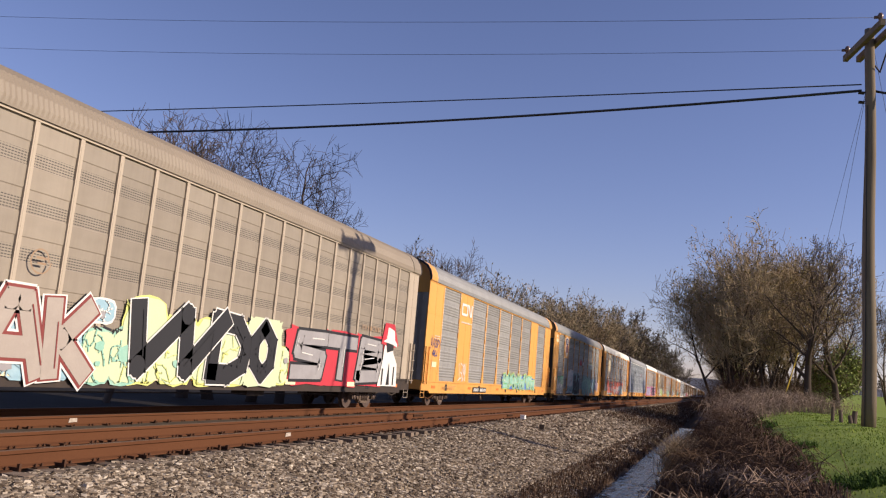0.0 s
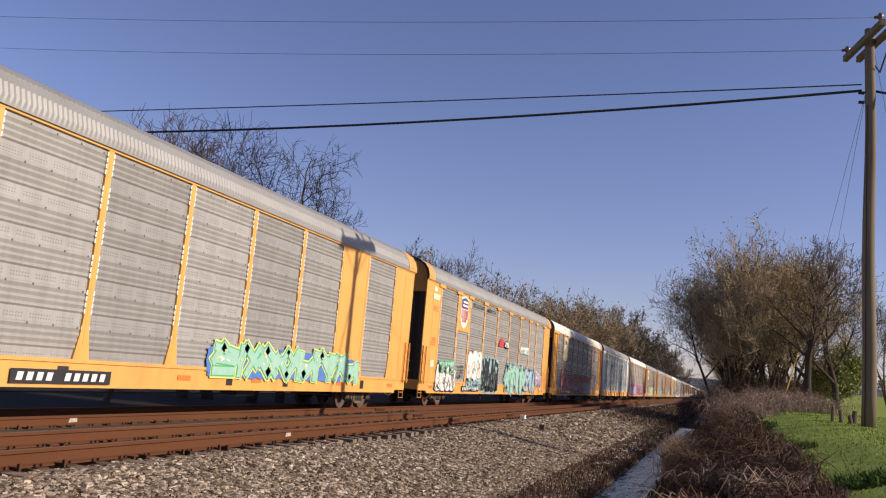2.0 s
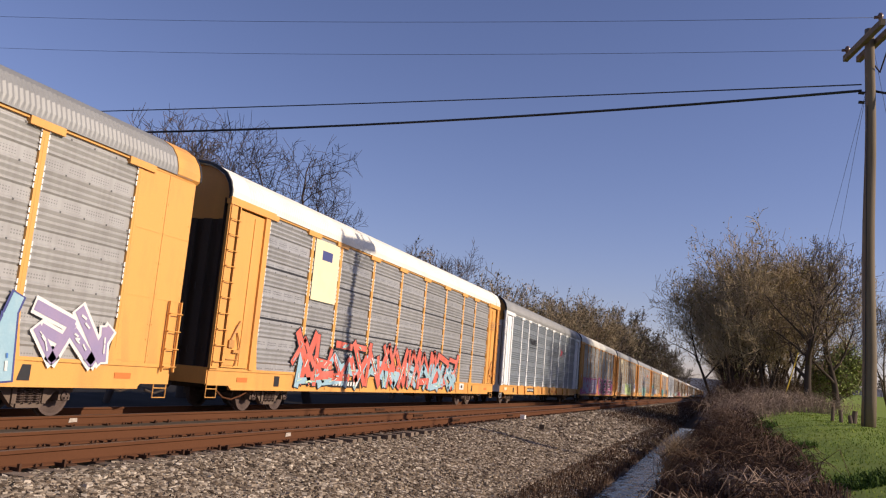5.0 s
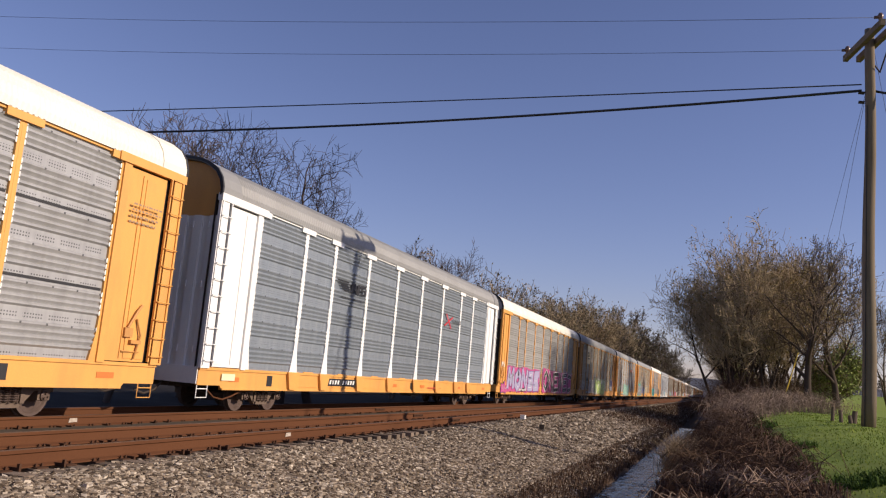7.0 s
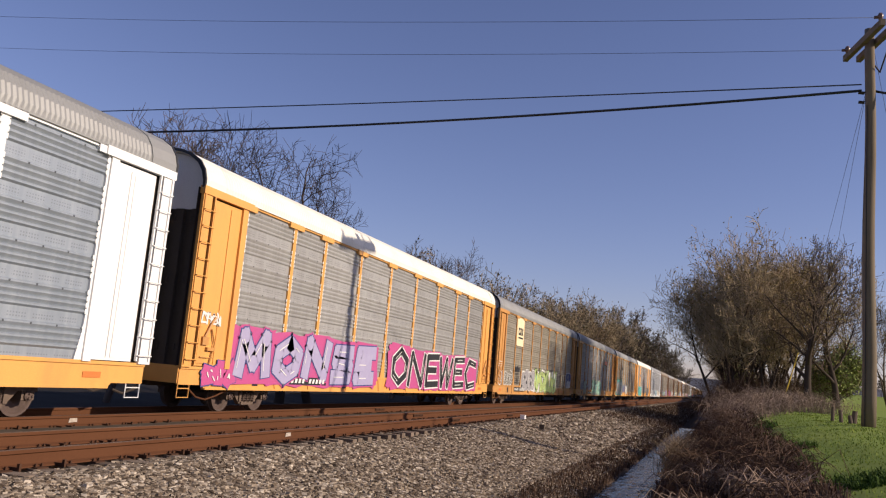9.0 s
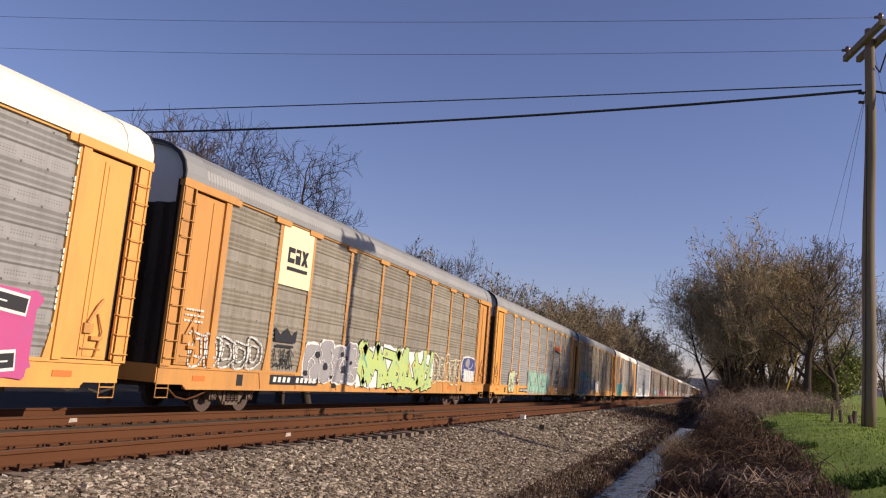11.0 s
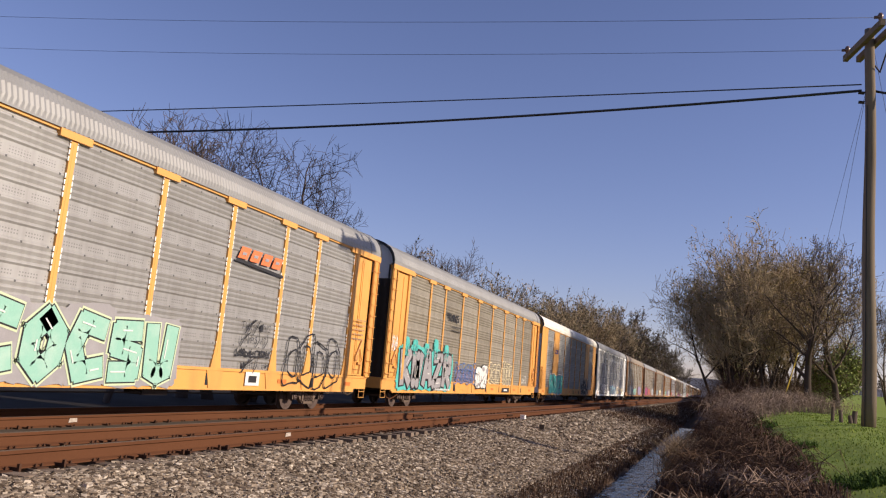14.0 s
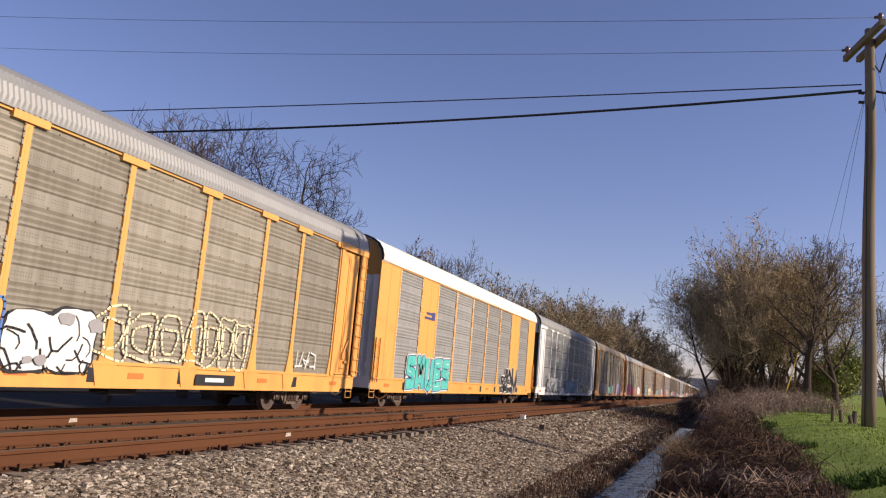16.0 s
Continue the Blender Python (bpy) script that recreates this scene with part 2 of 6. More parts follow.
class Build:
    """Collects simple solids into one mesh."""

    def __init__(self):
        self.v, self.f, self.m = [], [], []

    def box(self, x0, x1, y0, y1, z0, z1, mat=0):
        n = len(self.v)
        self.v += [(x, y, z) for z in (z0, z1) for y in (y0, y1) for x in (x0, x1)]
        for q in ((0, 2, 3, 1), (4, 5, 7, 6), (0, 1, 5, 4), (2, 6, 7, 3), (0, 4, 6, 2), (1, 3, 7, 5)):
            self.f.append(tuple(n + i for i in q))
            self.m.append(mat)
        return self

    def tube(self, pts, radii, sides=6, mat=0, cap=True):
        n0, prev = len(self.v), None
        for i, p in enumerate(pts):
            p = Vector(p)
            d = Vector(pts[min(i + 1, len(pts) - 1)]) - Vector(pts[max(i - 1, 0)])
            d = d.normalized() if d.length > 1e-9 else Vector((0, 0, 1))
            a = d.cross(Vector((0, 0, 1)) if abs(d.z) < 0.9 else Vector((1, 0, 0))).normalized()
            b = d.cross(a)
            r = radii[i] if isinstance(radii, (list, tuple)) else radii
            for k in range(sides):
                w = 2 * math.pi * k / sides
                self.v.append(tuple(p + (a * math.cos(w) + b * math.sin(w)) * r))
        for i in range(len(pts) - 1):
            for k in range(sides):
                a0, a1 = n0 + i * sides + k, n0 + i * sides + (k + 1) % sides
                self.f.append((a0, a1, a1 + sides, a0 + sides))
                self.m.append(mat)
        if cap:
            self.f.append(tuple(n0 + k for k in reversed(range(sides))))
            self.f.append(tuple(n0 + (len(pts) - 1) * sides + k for k in range(sides)))
            self.m += [mat, mat]
        return self

    def prism(self, outline, y0, y1, mat=0):
        """Outline in x, z, pulled along y."""
        n, k = len(self.v), len(outline)
        self.v += [(x, y0, z) for x, z in outline] + [(x, y1, z) for x, z in outline]
        for i in range(k):
            j = (i + 1) % k
            self.f.append((n + i, n + j, n + k + j, n + k + i))
        self.f.append(tuple(n + i for i in reversed(range(k))))
        self.f.append(tuple(n + k + i for i in range(k)))
        self.m += [mat] * (k + 2)
        return self

    def plate(self, outline, x0, x1, mat=0):
        """Outline in y, z, given thickness along x."""
        n, k = len(self.v), len(outline)
        self.v += [(x0, y, z) for y, z in outline] + [(x1, y, z) for y, z in outline]
        for i in range(k):
            j = (i + 1) % k
            self.f.append((n + i, n + k + i, n + k + j, n + j))
        self.f.append(tuple(n + i for i in range(k)))
        self.f.append(tuple(n + k + i for i in reversed(range(k))))
        self.m += [mat] * (k + 2)
        return self

    def mesh(self, name, mats, smooth=False):
        me = mesh_of(name, self.v, self.f, mats, self.m, smooth)
        bm = bmesh.new()
        bm.from_mesh(me)
        bmesh.ops.recalc_face_normals(bm, faces=bm.faces)
        bm.to_mesh(me)
        bm.free()
        return me


def part(name, me, parent, m=None, label=""):
    ob = new(name, me)
    ob.parent = parent
    if m is not None:
        ob.matrix_basis = m
    if label:
        ob["label"] = label
    return ob


def shift(y=0.0, x=0.0, z=0.0, rz=0.0):
    return pose(x, y, z, 0, 0, rz)


# ---------------------------------------------------------------- ground
FIELD = [(-400, -0.3), (-20, -0.1), (0, 0.0), (6, 0.48), (8, 0.60), (14, 0.72), (20, 0.80), (27, 0.88), (45, 1.10), (66, 1.30), (100, 2.35), (160, 3.9), (400, 7.5), (700, 9.5), (4500, 14.0)]


def lerp(rows, t):
    for (a, za), (b, zb) in zip(rows, rows[1:]):
        if t <= b:
            return za + (zb - za) * max(0.0, (t - a) / (b - a))
    return rows[-1][1]


def ground_z(x, y):
    f = lerp(FIELD, y)
    near = max(0.0, 1 - abs(y - 19.5) / 6.5)
    bed = [(-900, -2.0), (-60, -1.0), (-19, -1.1), (-17.0, -0.9), (-15.8, -0.42), (-10.9, -0.30), (-10.4, -0.28), (-9.7, -0.33), (-8.15, -0.34), (-7.95, -0.28),
           (-7.75, -0.27 - 0.10 * near), (-7.2, -0.24 - 0.18 * near), (-5.0, -0.62), (-3.1, -0.86), (-2.75, -0.96), (-2.52, -0.99), (-2.32, -1.25), (-1.6, -1.25), (-1.32, -0.98), (-0.9, -0.78),
           (0.0, -0.35), (1.1, f - 0.45), (2.6, f - 0.1), (3.4, f)]
    z = lerp(bed, x) if x < 3.4 else f + max(0.0, x - 30) * 0.004
    n = noise.noise(Vector((x * 0.9, y * 0.5, 0))) * 0.10 + noise.noise(Vector((x * 3, y * 2, 5))) * 0.03
    if -17 < x < -7.3:
        n *= 0.12
    elif -7.3 <= x < -3.1:
        n *= 0.35
    elif x > 1.8:
        n *= 0.5
    return z + n


def build_ground():
    xs = [-3000, -1500, -700, -350, -180, -100, -60, -40, -30, -24, -20] + [-19 + 0.4 * i for i in range(30)]
    xs += [-7.0 + 0.25 * i for i in range(41)] + [3.6, 4.2, 5, 6, 7.5, 9, 12, 16, 22, 30, 45, 70, 110, 200, 400, 900, 3000]
    ys = [-400, -150, -60, -25, -12, -6] + [-3 + 0.5 * i for i in range(150)] + [72.5 + 2 * i for i in range(40)]
    ys += [155, 165, 180, 200, 230, 270, 330, 420, 550, 750, 1100, 1700, 2800, 4500]
    v = [(x, y, ground_z(x, y)) for y in ys for x in xs]
    f, idx, n = [], [], len(xs)
    for j in range(len(ys) - 1):
        for i in range(n - 1):
            f.append((j * n + i, j * n + i + 1, (j + 1) * n + i + 1, (j + 1) * n + i))
            x = 0.5 * (xs[i] + xs[i + 1])
            y = 0.5 * (ys[j] + ys[j + 1])
            edge = 1.35 + 0.7 * noise.noise(Vector((0.3 * y, 3, 0)))
            # 4: land beyond the train, its shade held in the colour
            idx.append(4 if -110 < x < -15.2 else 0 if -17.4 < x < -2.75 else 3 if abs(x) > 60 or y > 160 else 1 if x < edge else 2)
    g = new("ground", mesh_of("ground", v, f, [BALLAST_BED, MUD, TURF, FAR_LAND, SHADE_GROUND], idx, True))
    tagged(g, "railway embankment, muddy ditch and green field", "ground", kind="structure")
    w = new("water", mesh_of("water", [(-2.9, 4, -1.02), (-1.0, 4, -1.02), (-1.0, 62, -1.02), (-2.9, 62, -1.02)], [(0, 1, 2, 3)], WATER))
    tagged(w, "shallow still water standing in the trackside ditch", "water", kind="structure")


build_ground()

# ---------------------------------------------------------------- tracks
RAIL_PROFILE = [(-0.075, -0.18), (0.075, -0.18), (0.075, -0.165), (0.014, -0.145), (0.010, -0.05), (0.036, -0.038),
                (0.036, -0.004), (0.030, 0.0), (-0.030, 0.0), (-0.036, -0.004), (-0.036, -0.038), (-0.010, -0.05), (-0.014, -0.145), (-0.075, -0.165)]
RAIL_PROFILE = [(x, 1.25 * z) for x, z in RAIL_PROFILE]
NEAR_X, TRAIN_X, TRAIN_Z = -8.92, -13.32, -0.12


def build_track(xc, z, label, ties):
    tr = tagged(new("railway_track"), label, "railway track", kind="structure")
    tr.location = (xc, 0, z)
    b = Build().prism(RAIL_PROFILE, -60, 1500)
    b.m = [1 if i in (6, 7, 8) else 0 for i in range(len(b.m))]
    me = b.mesh("rail", [RUST_RAIL, RAIL_HEAD])
    for s in (-1, 1):
        part("rail", me, tr, shift(x=s * 0.7535), "rusty steel rail")
    tie = Build().box(-1.3, 1.3, -0.115, 0.115, -0.42, -0.235).mesh("tie", TIE_WOOD)
    pb = Build()
    for s in (-1, 1):
        pb.box(s * 0.7535 - 0.17, s * 0.7535 + 0.17, -0.09, 0.09, -0.236, -0.218)
        for dx in (-0.095, 0.095):
            for dy in (-0.05, 0.05):
                pb.box(s * 0.7535 + dx - 0.012, s * 0.7535 + dx + 0.012, dy - 0.012, dy + 0.012, -0.22, -0.18)
    plate = pb.mesh("tie_plate", PLATE_RUST)
    anchors = [Build().box(0.65, 0.96, -0.14 - g, -0.115 - g, -0.235, -0.19).box(0.93, 0.97, -0.145 - g, -0.11 - g, -0.235, h).box(-0.97, -0.6, -0.14, -0.115, -0.235, -0.19).mesh("rail_anchor", PLATE_RUST)
               for g, h in ((0.0, -0.16), (0.02, -0.19), (0.04, -0.14))]
    rnd = random.Random(4)
    for i in range(ties):
        y = 2.0 + i * 0.53
        t = part("tie", tie, tr, shift(y + rnd.uniform(-0.03, 0.03), rnd.uniform(-0.05, 0.05), rnd.uniform(-0.01, 0.01), rnd.uniform(-1.2, 1.2)))
        part("tie_plate", plate, tr, shift(y + rnd.uniform(-0.03, 0.03)))
        if rnd.random() < 0.7:
            part("rail_anchor", rnd.choice(anchors), tr, shift(y + rnd.uniform(-0.04, 0.04) + rnd.choice((0.0, 0.27))))
    rest = Build()
    for i in range(ties, ties + 260):
        rest.box(-1.3, 1.3, 2 + i * 0.53 - 0.115, 2 + i * 0.53 + 0.115, -0.42, -0.235)
    tagged(part("distant_ties", rest.mesh("distant_ties", TIE_WOOD), tr), kind="stuff")
    return tr


build_track(NEAR_X, 0.0, "empty railway track with rusty rails on wooden ties", 120)
build_track(TRAIN_X, TRAIN_Z, "railway track with rusty rails under the freight train", 60)

# ---------------------------------------------------------------- the train
POSTS = [-13.6, -11.6, -8.95, -6.95, -4.2, -1.4, 1.4, 4.2, 6.95, 9.0, 11.65, 13.6]
SIDE, Z_SILL, Z_DECK, Z_TOP, Z_EAVE = 1.40, 0.63, 1.14, 5.46, 5.52
ROOF_ARC = [(1.50, 5.46), (1.50, 5.62), (1.43, 5.86), (1.28, 6.08), (1.02, 6.25), (0.75, 6.35), (0.4, 6.41), (0.0, 6.43)]
ROOF_ARC = ROOF_ARC + [(-x, z) for x, z in ROOF_ARC[-2::-1]]
MESHES = {}


def cached(key, make):
    if key not in MESHES:
        MESHES[key] = make()
    return MESHES[key]


def panel_mesh(w, mat, flat=False):
    """Corrugated side sheet, origin at the middle of its lower edge, facing +x."""
    def make():
        h = Z_TOP - Z_DECK - 0.04
        deep = 0.044 if mat.name[:3] in ("bri", "blu") else 0.028
        rows = [(0.0, 0.0)]
        z = 0.0
        while z < h - 0.05:
            if flat:
                rows += [(z + 0.42, 0.0), (z + 0.44, 0.012), (z + 0.84, 0.012), (z + 0.86, 0.0)]
                z += 0.86
            else:
                rows.append((z + 0.20, 0.0))
                for k in range(4):
                    a = z + 0.20 + k * 0.125
                    rows += [(a + 0.04, deep), (a + 0.075, deep), (a + 0.095, 0.0)]
                z += 0.71
        rows = [(a, d) for a, d in rows if a < h] + [(h, 0.0)]
        v, f, m = [], [], []
        for a, d in rows:
            v += [(0.0, -w / 2, a), (d, -w / 2, a), (d, w / 2, a), (0.0, w / 2, a)]
        for i in range(len(rows) - 1):
            for k in range(3):
                p = 4 * i + k
                f.append((p, p + 1, p + 5, p + 4))
                m.append(0)
        if not flat:
            for a, d in rows:
                if d > 0.0:
                    for s in (-1, 1):
                        n = len(v)
                        y0, y1 = sorted((s * (w / 2 - 0.003), s * (w / 2 - 0.062)))
                        v += [(0.05, y0, a - 0.03), (0.05, y1, a - 0.03), (0.05, y1, a + 0.03), (0.05, y0, a + 0.03)]
                        f.append((n, n + 1, n + 2, n + 3))
                        m.append(1 if mat.name[:3] in ("gal", "bri", "blu") else 0)
        if mat.name.startswith("bright"):
            for a in (1.42, 2.84):
                n = len(v)
                v += [(0.012, -w / 2 + 0.06, a), (0.012, w / 2 - 0.06, a), (0.012, w / 2 - 0.06, a + 0.055), (0.012, -w / 2 + 0.06, a + 0.055)]
                f.append((n, n + 1, n + 2, n + 3))
                m.append(2)
        me = mesh_of("side_panel", v, f, [mat, GALV_SCALLOP, BLACK_PAINT], m)
        return me
    return cached(("panel", round(w, 2), mat.name, flat), make)


def plain_bay_mesh(w, mat, z0=Z_DECK, seam=True):
    def make():
        b = Build().box(0, 0.046, -w / 2, w / 2, z0 - Z_DECK, Z_TOP - Z_DECK)
        if seam:
            z = z0 - Z_DECK + 0.18
            while z < Z_TOP - Z_DECK - 0.1:
                for y in (-w / 2 + 0.06, w / 2 - 0.06):
                    b.box(0.046, 0.054, y - 0.014, y + 0.014, z, z + 0.028)
                z += 0.34
            for z in (0.05, 1.45, 2.9):
                b.box(0.046, 0.053, -w / 2 + 0.02, w / 2 - 0.02, z, z + 0.035)
        return b.mesh("plain_sheet", mat)
    return cached(("bay", round(w, 2), mat.name, z0, seam), make)


def post_mesh(mat, tee, width=0.16):
    def make():
        h = Z_TOP - Z_DECK
        w = width / 2
        f = w * 2.8 if width > 0.12 else w
        b = Build().plate([(-f, 0.0), (f, 0.0), (1.3 * w, 0.6), (w, 0.95), (w, h), (-w, h), (-w, 0.95), (-1.3 * w, 0.6)], 0.0, 0.052)
        b.box(0.05, 0.056, -0.02, 0.02, 0.3, h - 0.2)
        if tee:
            b.box(-0.01, 0.10, -0.42, 0.42, h - 0.15, h + 0.02)
        return b.mesh("post", mat)
    return cached(("post", mat.name, tee, width), make)


def roof_mesh(mat):
    def make():
        v, f, L = [], [], 13.35
        n = int(2 * L / 0.0625)
        k = len(ROOF_ARC)
        for i in range(n + 1):
            y = -L + 2 * L * i / n
            r = 0.022 * (i % 2)
            for x, z in ROOF_ARC:
                s = 1 if z > 5.5 else 0
                v.append((x * (1 + 0.007 * (i % 2) * s), y, z + r * s))
        for i in range(n):
            for j in range(k - 1):
                p = i * k + j
                f.append((p, p + k, p + k + 1, p + 1))
        return mesh_of("roof", v, f, mat)
    return cached(("roof", mat.name), make)


def hoop_mesh(mat):
    """Roof end hoop, plain sheet over the last stretch of the roof."""
    def make():
        b = Build()
        outer = [(x * 1.012, z + 0.025) for x, z in ROOF_ARC]
        inner = [(x * 0.96, z - 0.05) for x, z in ROOF_ARC]
        b.prism(outer + inner[::-1], -0.42, 0.42)
        return b.mesh("roof_hoop", mat)
    return cached(("hoop", mat.name), make)


def trim_mesh():
    """Dark edge strip round the end of the roof."""
    def make():
        b = Build()
        outer = [(x * 1.02, z + 0.035) for x, z in ROOF_ARC]
        inner = [(x * 0.97, z - 0.03) for x, z in ROOF_ARC]
        b.prism(outer + inner[::-1], -0.03, 0.03)
        return b.mesh("roof_trim", BLACK_PAINT)
    return cached("trim", make)


def end_wall_mesh(mats):
    """Arched end sheet over folding doors, facing -y."""
    def make():
        b = Build()
        arch = [(x * 0.955, z - 0.06) for x, z in ROOF_ARC if z > 5.5]
        b.prism([(1.38, 4.92)] + arch + [(-1.38, 4.92)], -0.04, 0.04, 0)
        n = 12
        for i in range(n):
            x0, x1 = -1.38 + 2.76 * i / n, -1.38 + 2.76 * (i + 1) / n
            d = 0.10 if i % 2 else 0.02
            b.box(x0, x1, -d, 0.05, 1.16, 4.92, 1)
            for z in (1.5, 3.1, 4.6):
                b.box(x0 - 0.02, x0 + 0.02, -d - 0.03, 0.0, z, z + 0.16, 1)
        b.box(-1.4, 1.4, -0.16, 0.06, 0.75, 1.16, 2)
        return b.mesh("end_door", list(mats))
    return cached(("end", mats[0].name, mats[1].name), make)


def corner_pieces(mat, mirror):
    """Corner bay: dark sheet as shade, recessed door leaf, corner post, inner post and header."""
    h, s = Z_TOP - Z_DECK, (-1 if mirror else 1)

    def bx(name, *boxes):
        def make():
            b = Build()
            for x0, x1, p, q, z0, z1 in boxes:
                p, q = sorted((s * p, s * q))
                b.box(x0, x1, p, q, z0, z1)
            return b.mesh(name, mat)
        return cached((name, mat.name, mirror), make)

    # Dark sheet behind the leaf: shade of the gaps, put in as colour.
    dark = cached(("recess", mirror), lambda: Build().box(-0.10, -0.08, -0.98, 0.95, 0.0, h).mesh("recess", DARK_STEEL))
    return [("recess", dark), ("corner_post", bx("corner_post", (0.02, 0.10, -1.0, -0.64, 0.0, h))),
            ("door_leaf", bx("door_leaf", (-0.04, 0.03, -0.46, 0.78, 0.04, h - 0.2), (0.03, 0.045, -0.40, 0.2, 0.1, h - 0.35), (0.03, 0.05, 0.3, 0.33, 0.1, h - 0.3))),
            ("inner_post", bx("inner_post", (-0.02, 0.09, 0.78, 1.0, 0.0, h))),
            ("header", bx("header", (-0.01, 0.13, -1.02, 1.2, h - 0.16, h + 0.03)))]


def gear_mesh():
    """Hand brake and lift gear at the corner."""
    def make():
        b = Build()
        b.box(0.03, 0.10, -0.30, -0.05, 0.55, 0.75)
        b.box(0.03, 0.12, -0.1, 0.22, 0.42, 0.5)
        b.tube([(0.08, -0.2, 0.75), (0.1, 0.0, 1.1), (0.08, 0.15, 1.25)], 0.03, 6)
        b.tube([(0.08, 0.1, 0.1), (0.1, 0.2, 0.6), (0.08, 0.05, 0.95)], 0.022, 6)
        b.tube([(0.06, -0.3, 0.25), (0.06, 0.25, 0.25)], 0.02, 6)
        return b.mesh("door_gear", OLD_ORANGE)
    return cached("gear", make)


def ladder_mesh(mat, z0, z1):
    def make():
        b = Build()
        for y in (-0.2, 0.2):
            b.box(0.0, 0.05, y - 0.02, y + 0.02, z0, z1)
        z = z0 + 0.12
        while z < z1:
            b.tube([(0.0, -0.22, z), (0.09, -0.22, z), (0.09, 0.22, z), (0.0, 0.22, z)], 0.012, 5)
            z += 0.40
        return b.mesh("ladder", mat)
    return cached(("ladder", mat.name, z0, z1), make)


def sill_mesh(mat, posts=(), proud=0.03):
    def make():
        b = Build()
        b.plate([(-13.55, 0.72), (-12.6, 0.72), (-12.5, Z_SILL), (12.5, Z_SILL), (12.6, 0.72), (13.55, 0.72), (13.55, Z_DECK), (-13.55, Z_DECK)], -0.03, 0.03)
        b.box(-0.06, 0.05, -12.5, 12.5, Z_SILL - 0.02, Z_SILL + 0.03)
        b.box(-0.05, 0.06, -13.55, 13.55, Z_DECK - 0.05, Z_DECK + 0.02)
        for y in posts:
            b.plate([(y - 0.36, Z_DECK + 0.01), (y - 0.20, Z_SILL + 0.02), (y + 0.20, Z_SILL + 0.02), (y + 0.36, Z_DECK + 0.01)], 0.03, 0.03 + proud)
        if proud > 0.05:
            for p, q in zip(posts, posts[1:]):
                b.box(0.03, 0.045, p + 0.36, q - 0.36, Z_SILL + 0.10, Z_SILL + 0.135)
                b.box(0.03, 0.038, (p + q) / 2 - 0.3, (p + q) / 2 + 0.3, Z_DECK + 0.02, Z_DECK + 0.05)
        return b.mesh("side_sill", mat)
    return cached(("sill", mat.name, len(posts), proud), make)


def pocket_mesh():
    return cached("pocket", lambda: Build().box(0.031, 0.04, -0.14, 0.14, Z_SILL + 0.10, Z_DECK - 0.12).mesh("tie_down_pocket", BLACK_PAINT))


def reflector_mesh():
    return cached("reflector", lambda: Build().box(0.03, 0.037, -0.25, 0.25, 0.82, 0.94).mesh("reflector", REFLECT))


def under_mesh():
    def make():
        b = Build()
        b.box(-0.38, 0.38, -13.2, 13.2, 0.62, 1.05)
        b.box(-1.36, 1.36, -13.5, 13.5, 1.05, 1.13)
        for y in (-9.95, 9.95):
            b.box(-1.3, 1.3, y - 0.25, y + 0.25, 0.80, 1.06)
        for y in range(-12, 13, 3):
            b.box(-1.3, 1.3, y - 0.06, y + 0.06, 0.85, 1.06)
        b.tube([(0.95, -3.0, 0.72), (0.95, 1.2, 0.72)], 0.10, 8)
        b.tube([(1.05, -7.5, 0.50), (1.05, 7.5, 0.50)], 0.018, 6)
        b.box(0.6, 1.1, 2.0, 2.9, 0.45, 0.95)
        b.tube([(-0.8, -2.0, 0.7), (-0.8, 0.5, 0.7)], 0.2, 10)
        return b.mesh("underframe", DARK_STEEL)
    return cached("under", make)


def coupler_mesh():
    def make():
        b = Build().box(-0.08, 0.08, -0.55, 0.3, 0.80, 0.95)
        b.box(-0.17, 0.17, -0.75, -0.5, 0.72, 1.02)
        b.tube([(0.35, 0.1, 0.75), (0.36, -0.2, 0.52), (0.30, -0.5, 0.42), (0.2, -0.72, 0.5)], 0.03, 6)
        return b.mesh("coupler", DARK_STEEL)
    return cached("coupler", make)


def hose_mesh():
    def make():
        b = Build()
        b.tube([(1.25, 2.6, 0.60), (1.27, 1.9, 0.56), (1.28, 1.5, 0.44), (1.28, 1.1, 0.36), (1.28, 0.7, 0.42), (1.25, 0.4, 0.62)], 0.022, 6)
        return b.mesh("air_hose", RUST_RAIL)
    return cached("hose", make)


def step_mesh(mat):
    def make():
        b = Build()
        b.tube([(0, -0.22, 0.85), (0, -0.22, 0.42), (0, 0.22, 0.42), (0, 0.22, 0.85)], 0.016, 5)
        b.tube([(0, -0.22, 0.63), (0, 0.22, 0.63)], 0.012, 5)
        return b.mesh("step", mat)
    return cached(("step", mat.name), make)


def lathe(b, outline, n=24, mat=0):
    """Outline of (x, r) turned round the x axis."""
    k, n0 = len(outline), len(b.v)
    for i in range(n):
        w = 2 * math.pi * i / n
        b.v += [(x, r * math.cos(w), r * math.sin(w)) for x, r in outline]
    for i in range(n):
        for j in range(k - 1):
            p, q = n0 + i * k + j, n0 + ((i + 1) % n) * k + j
            b.f.append((p, q, q + 1, p + 1))
            b.m.append(mat)


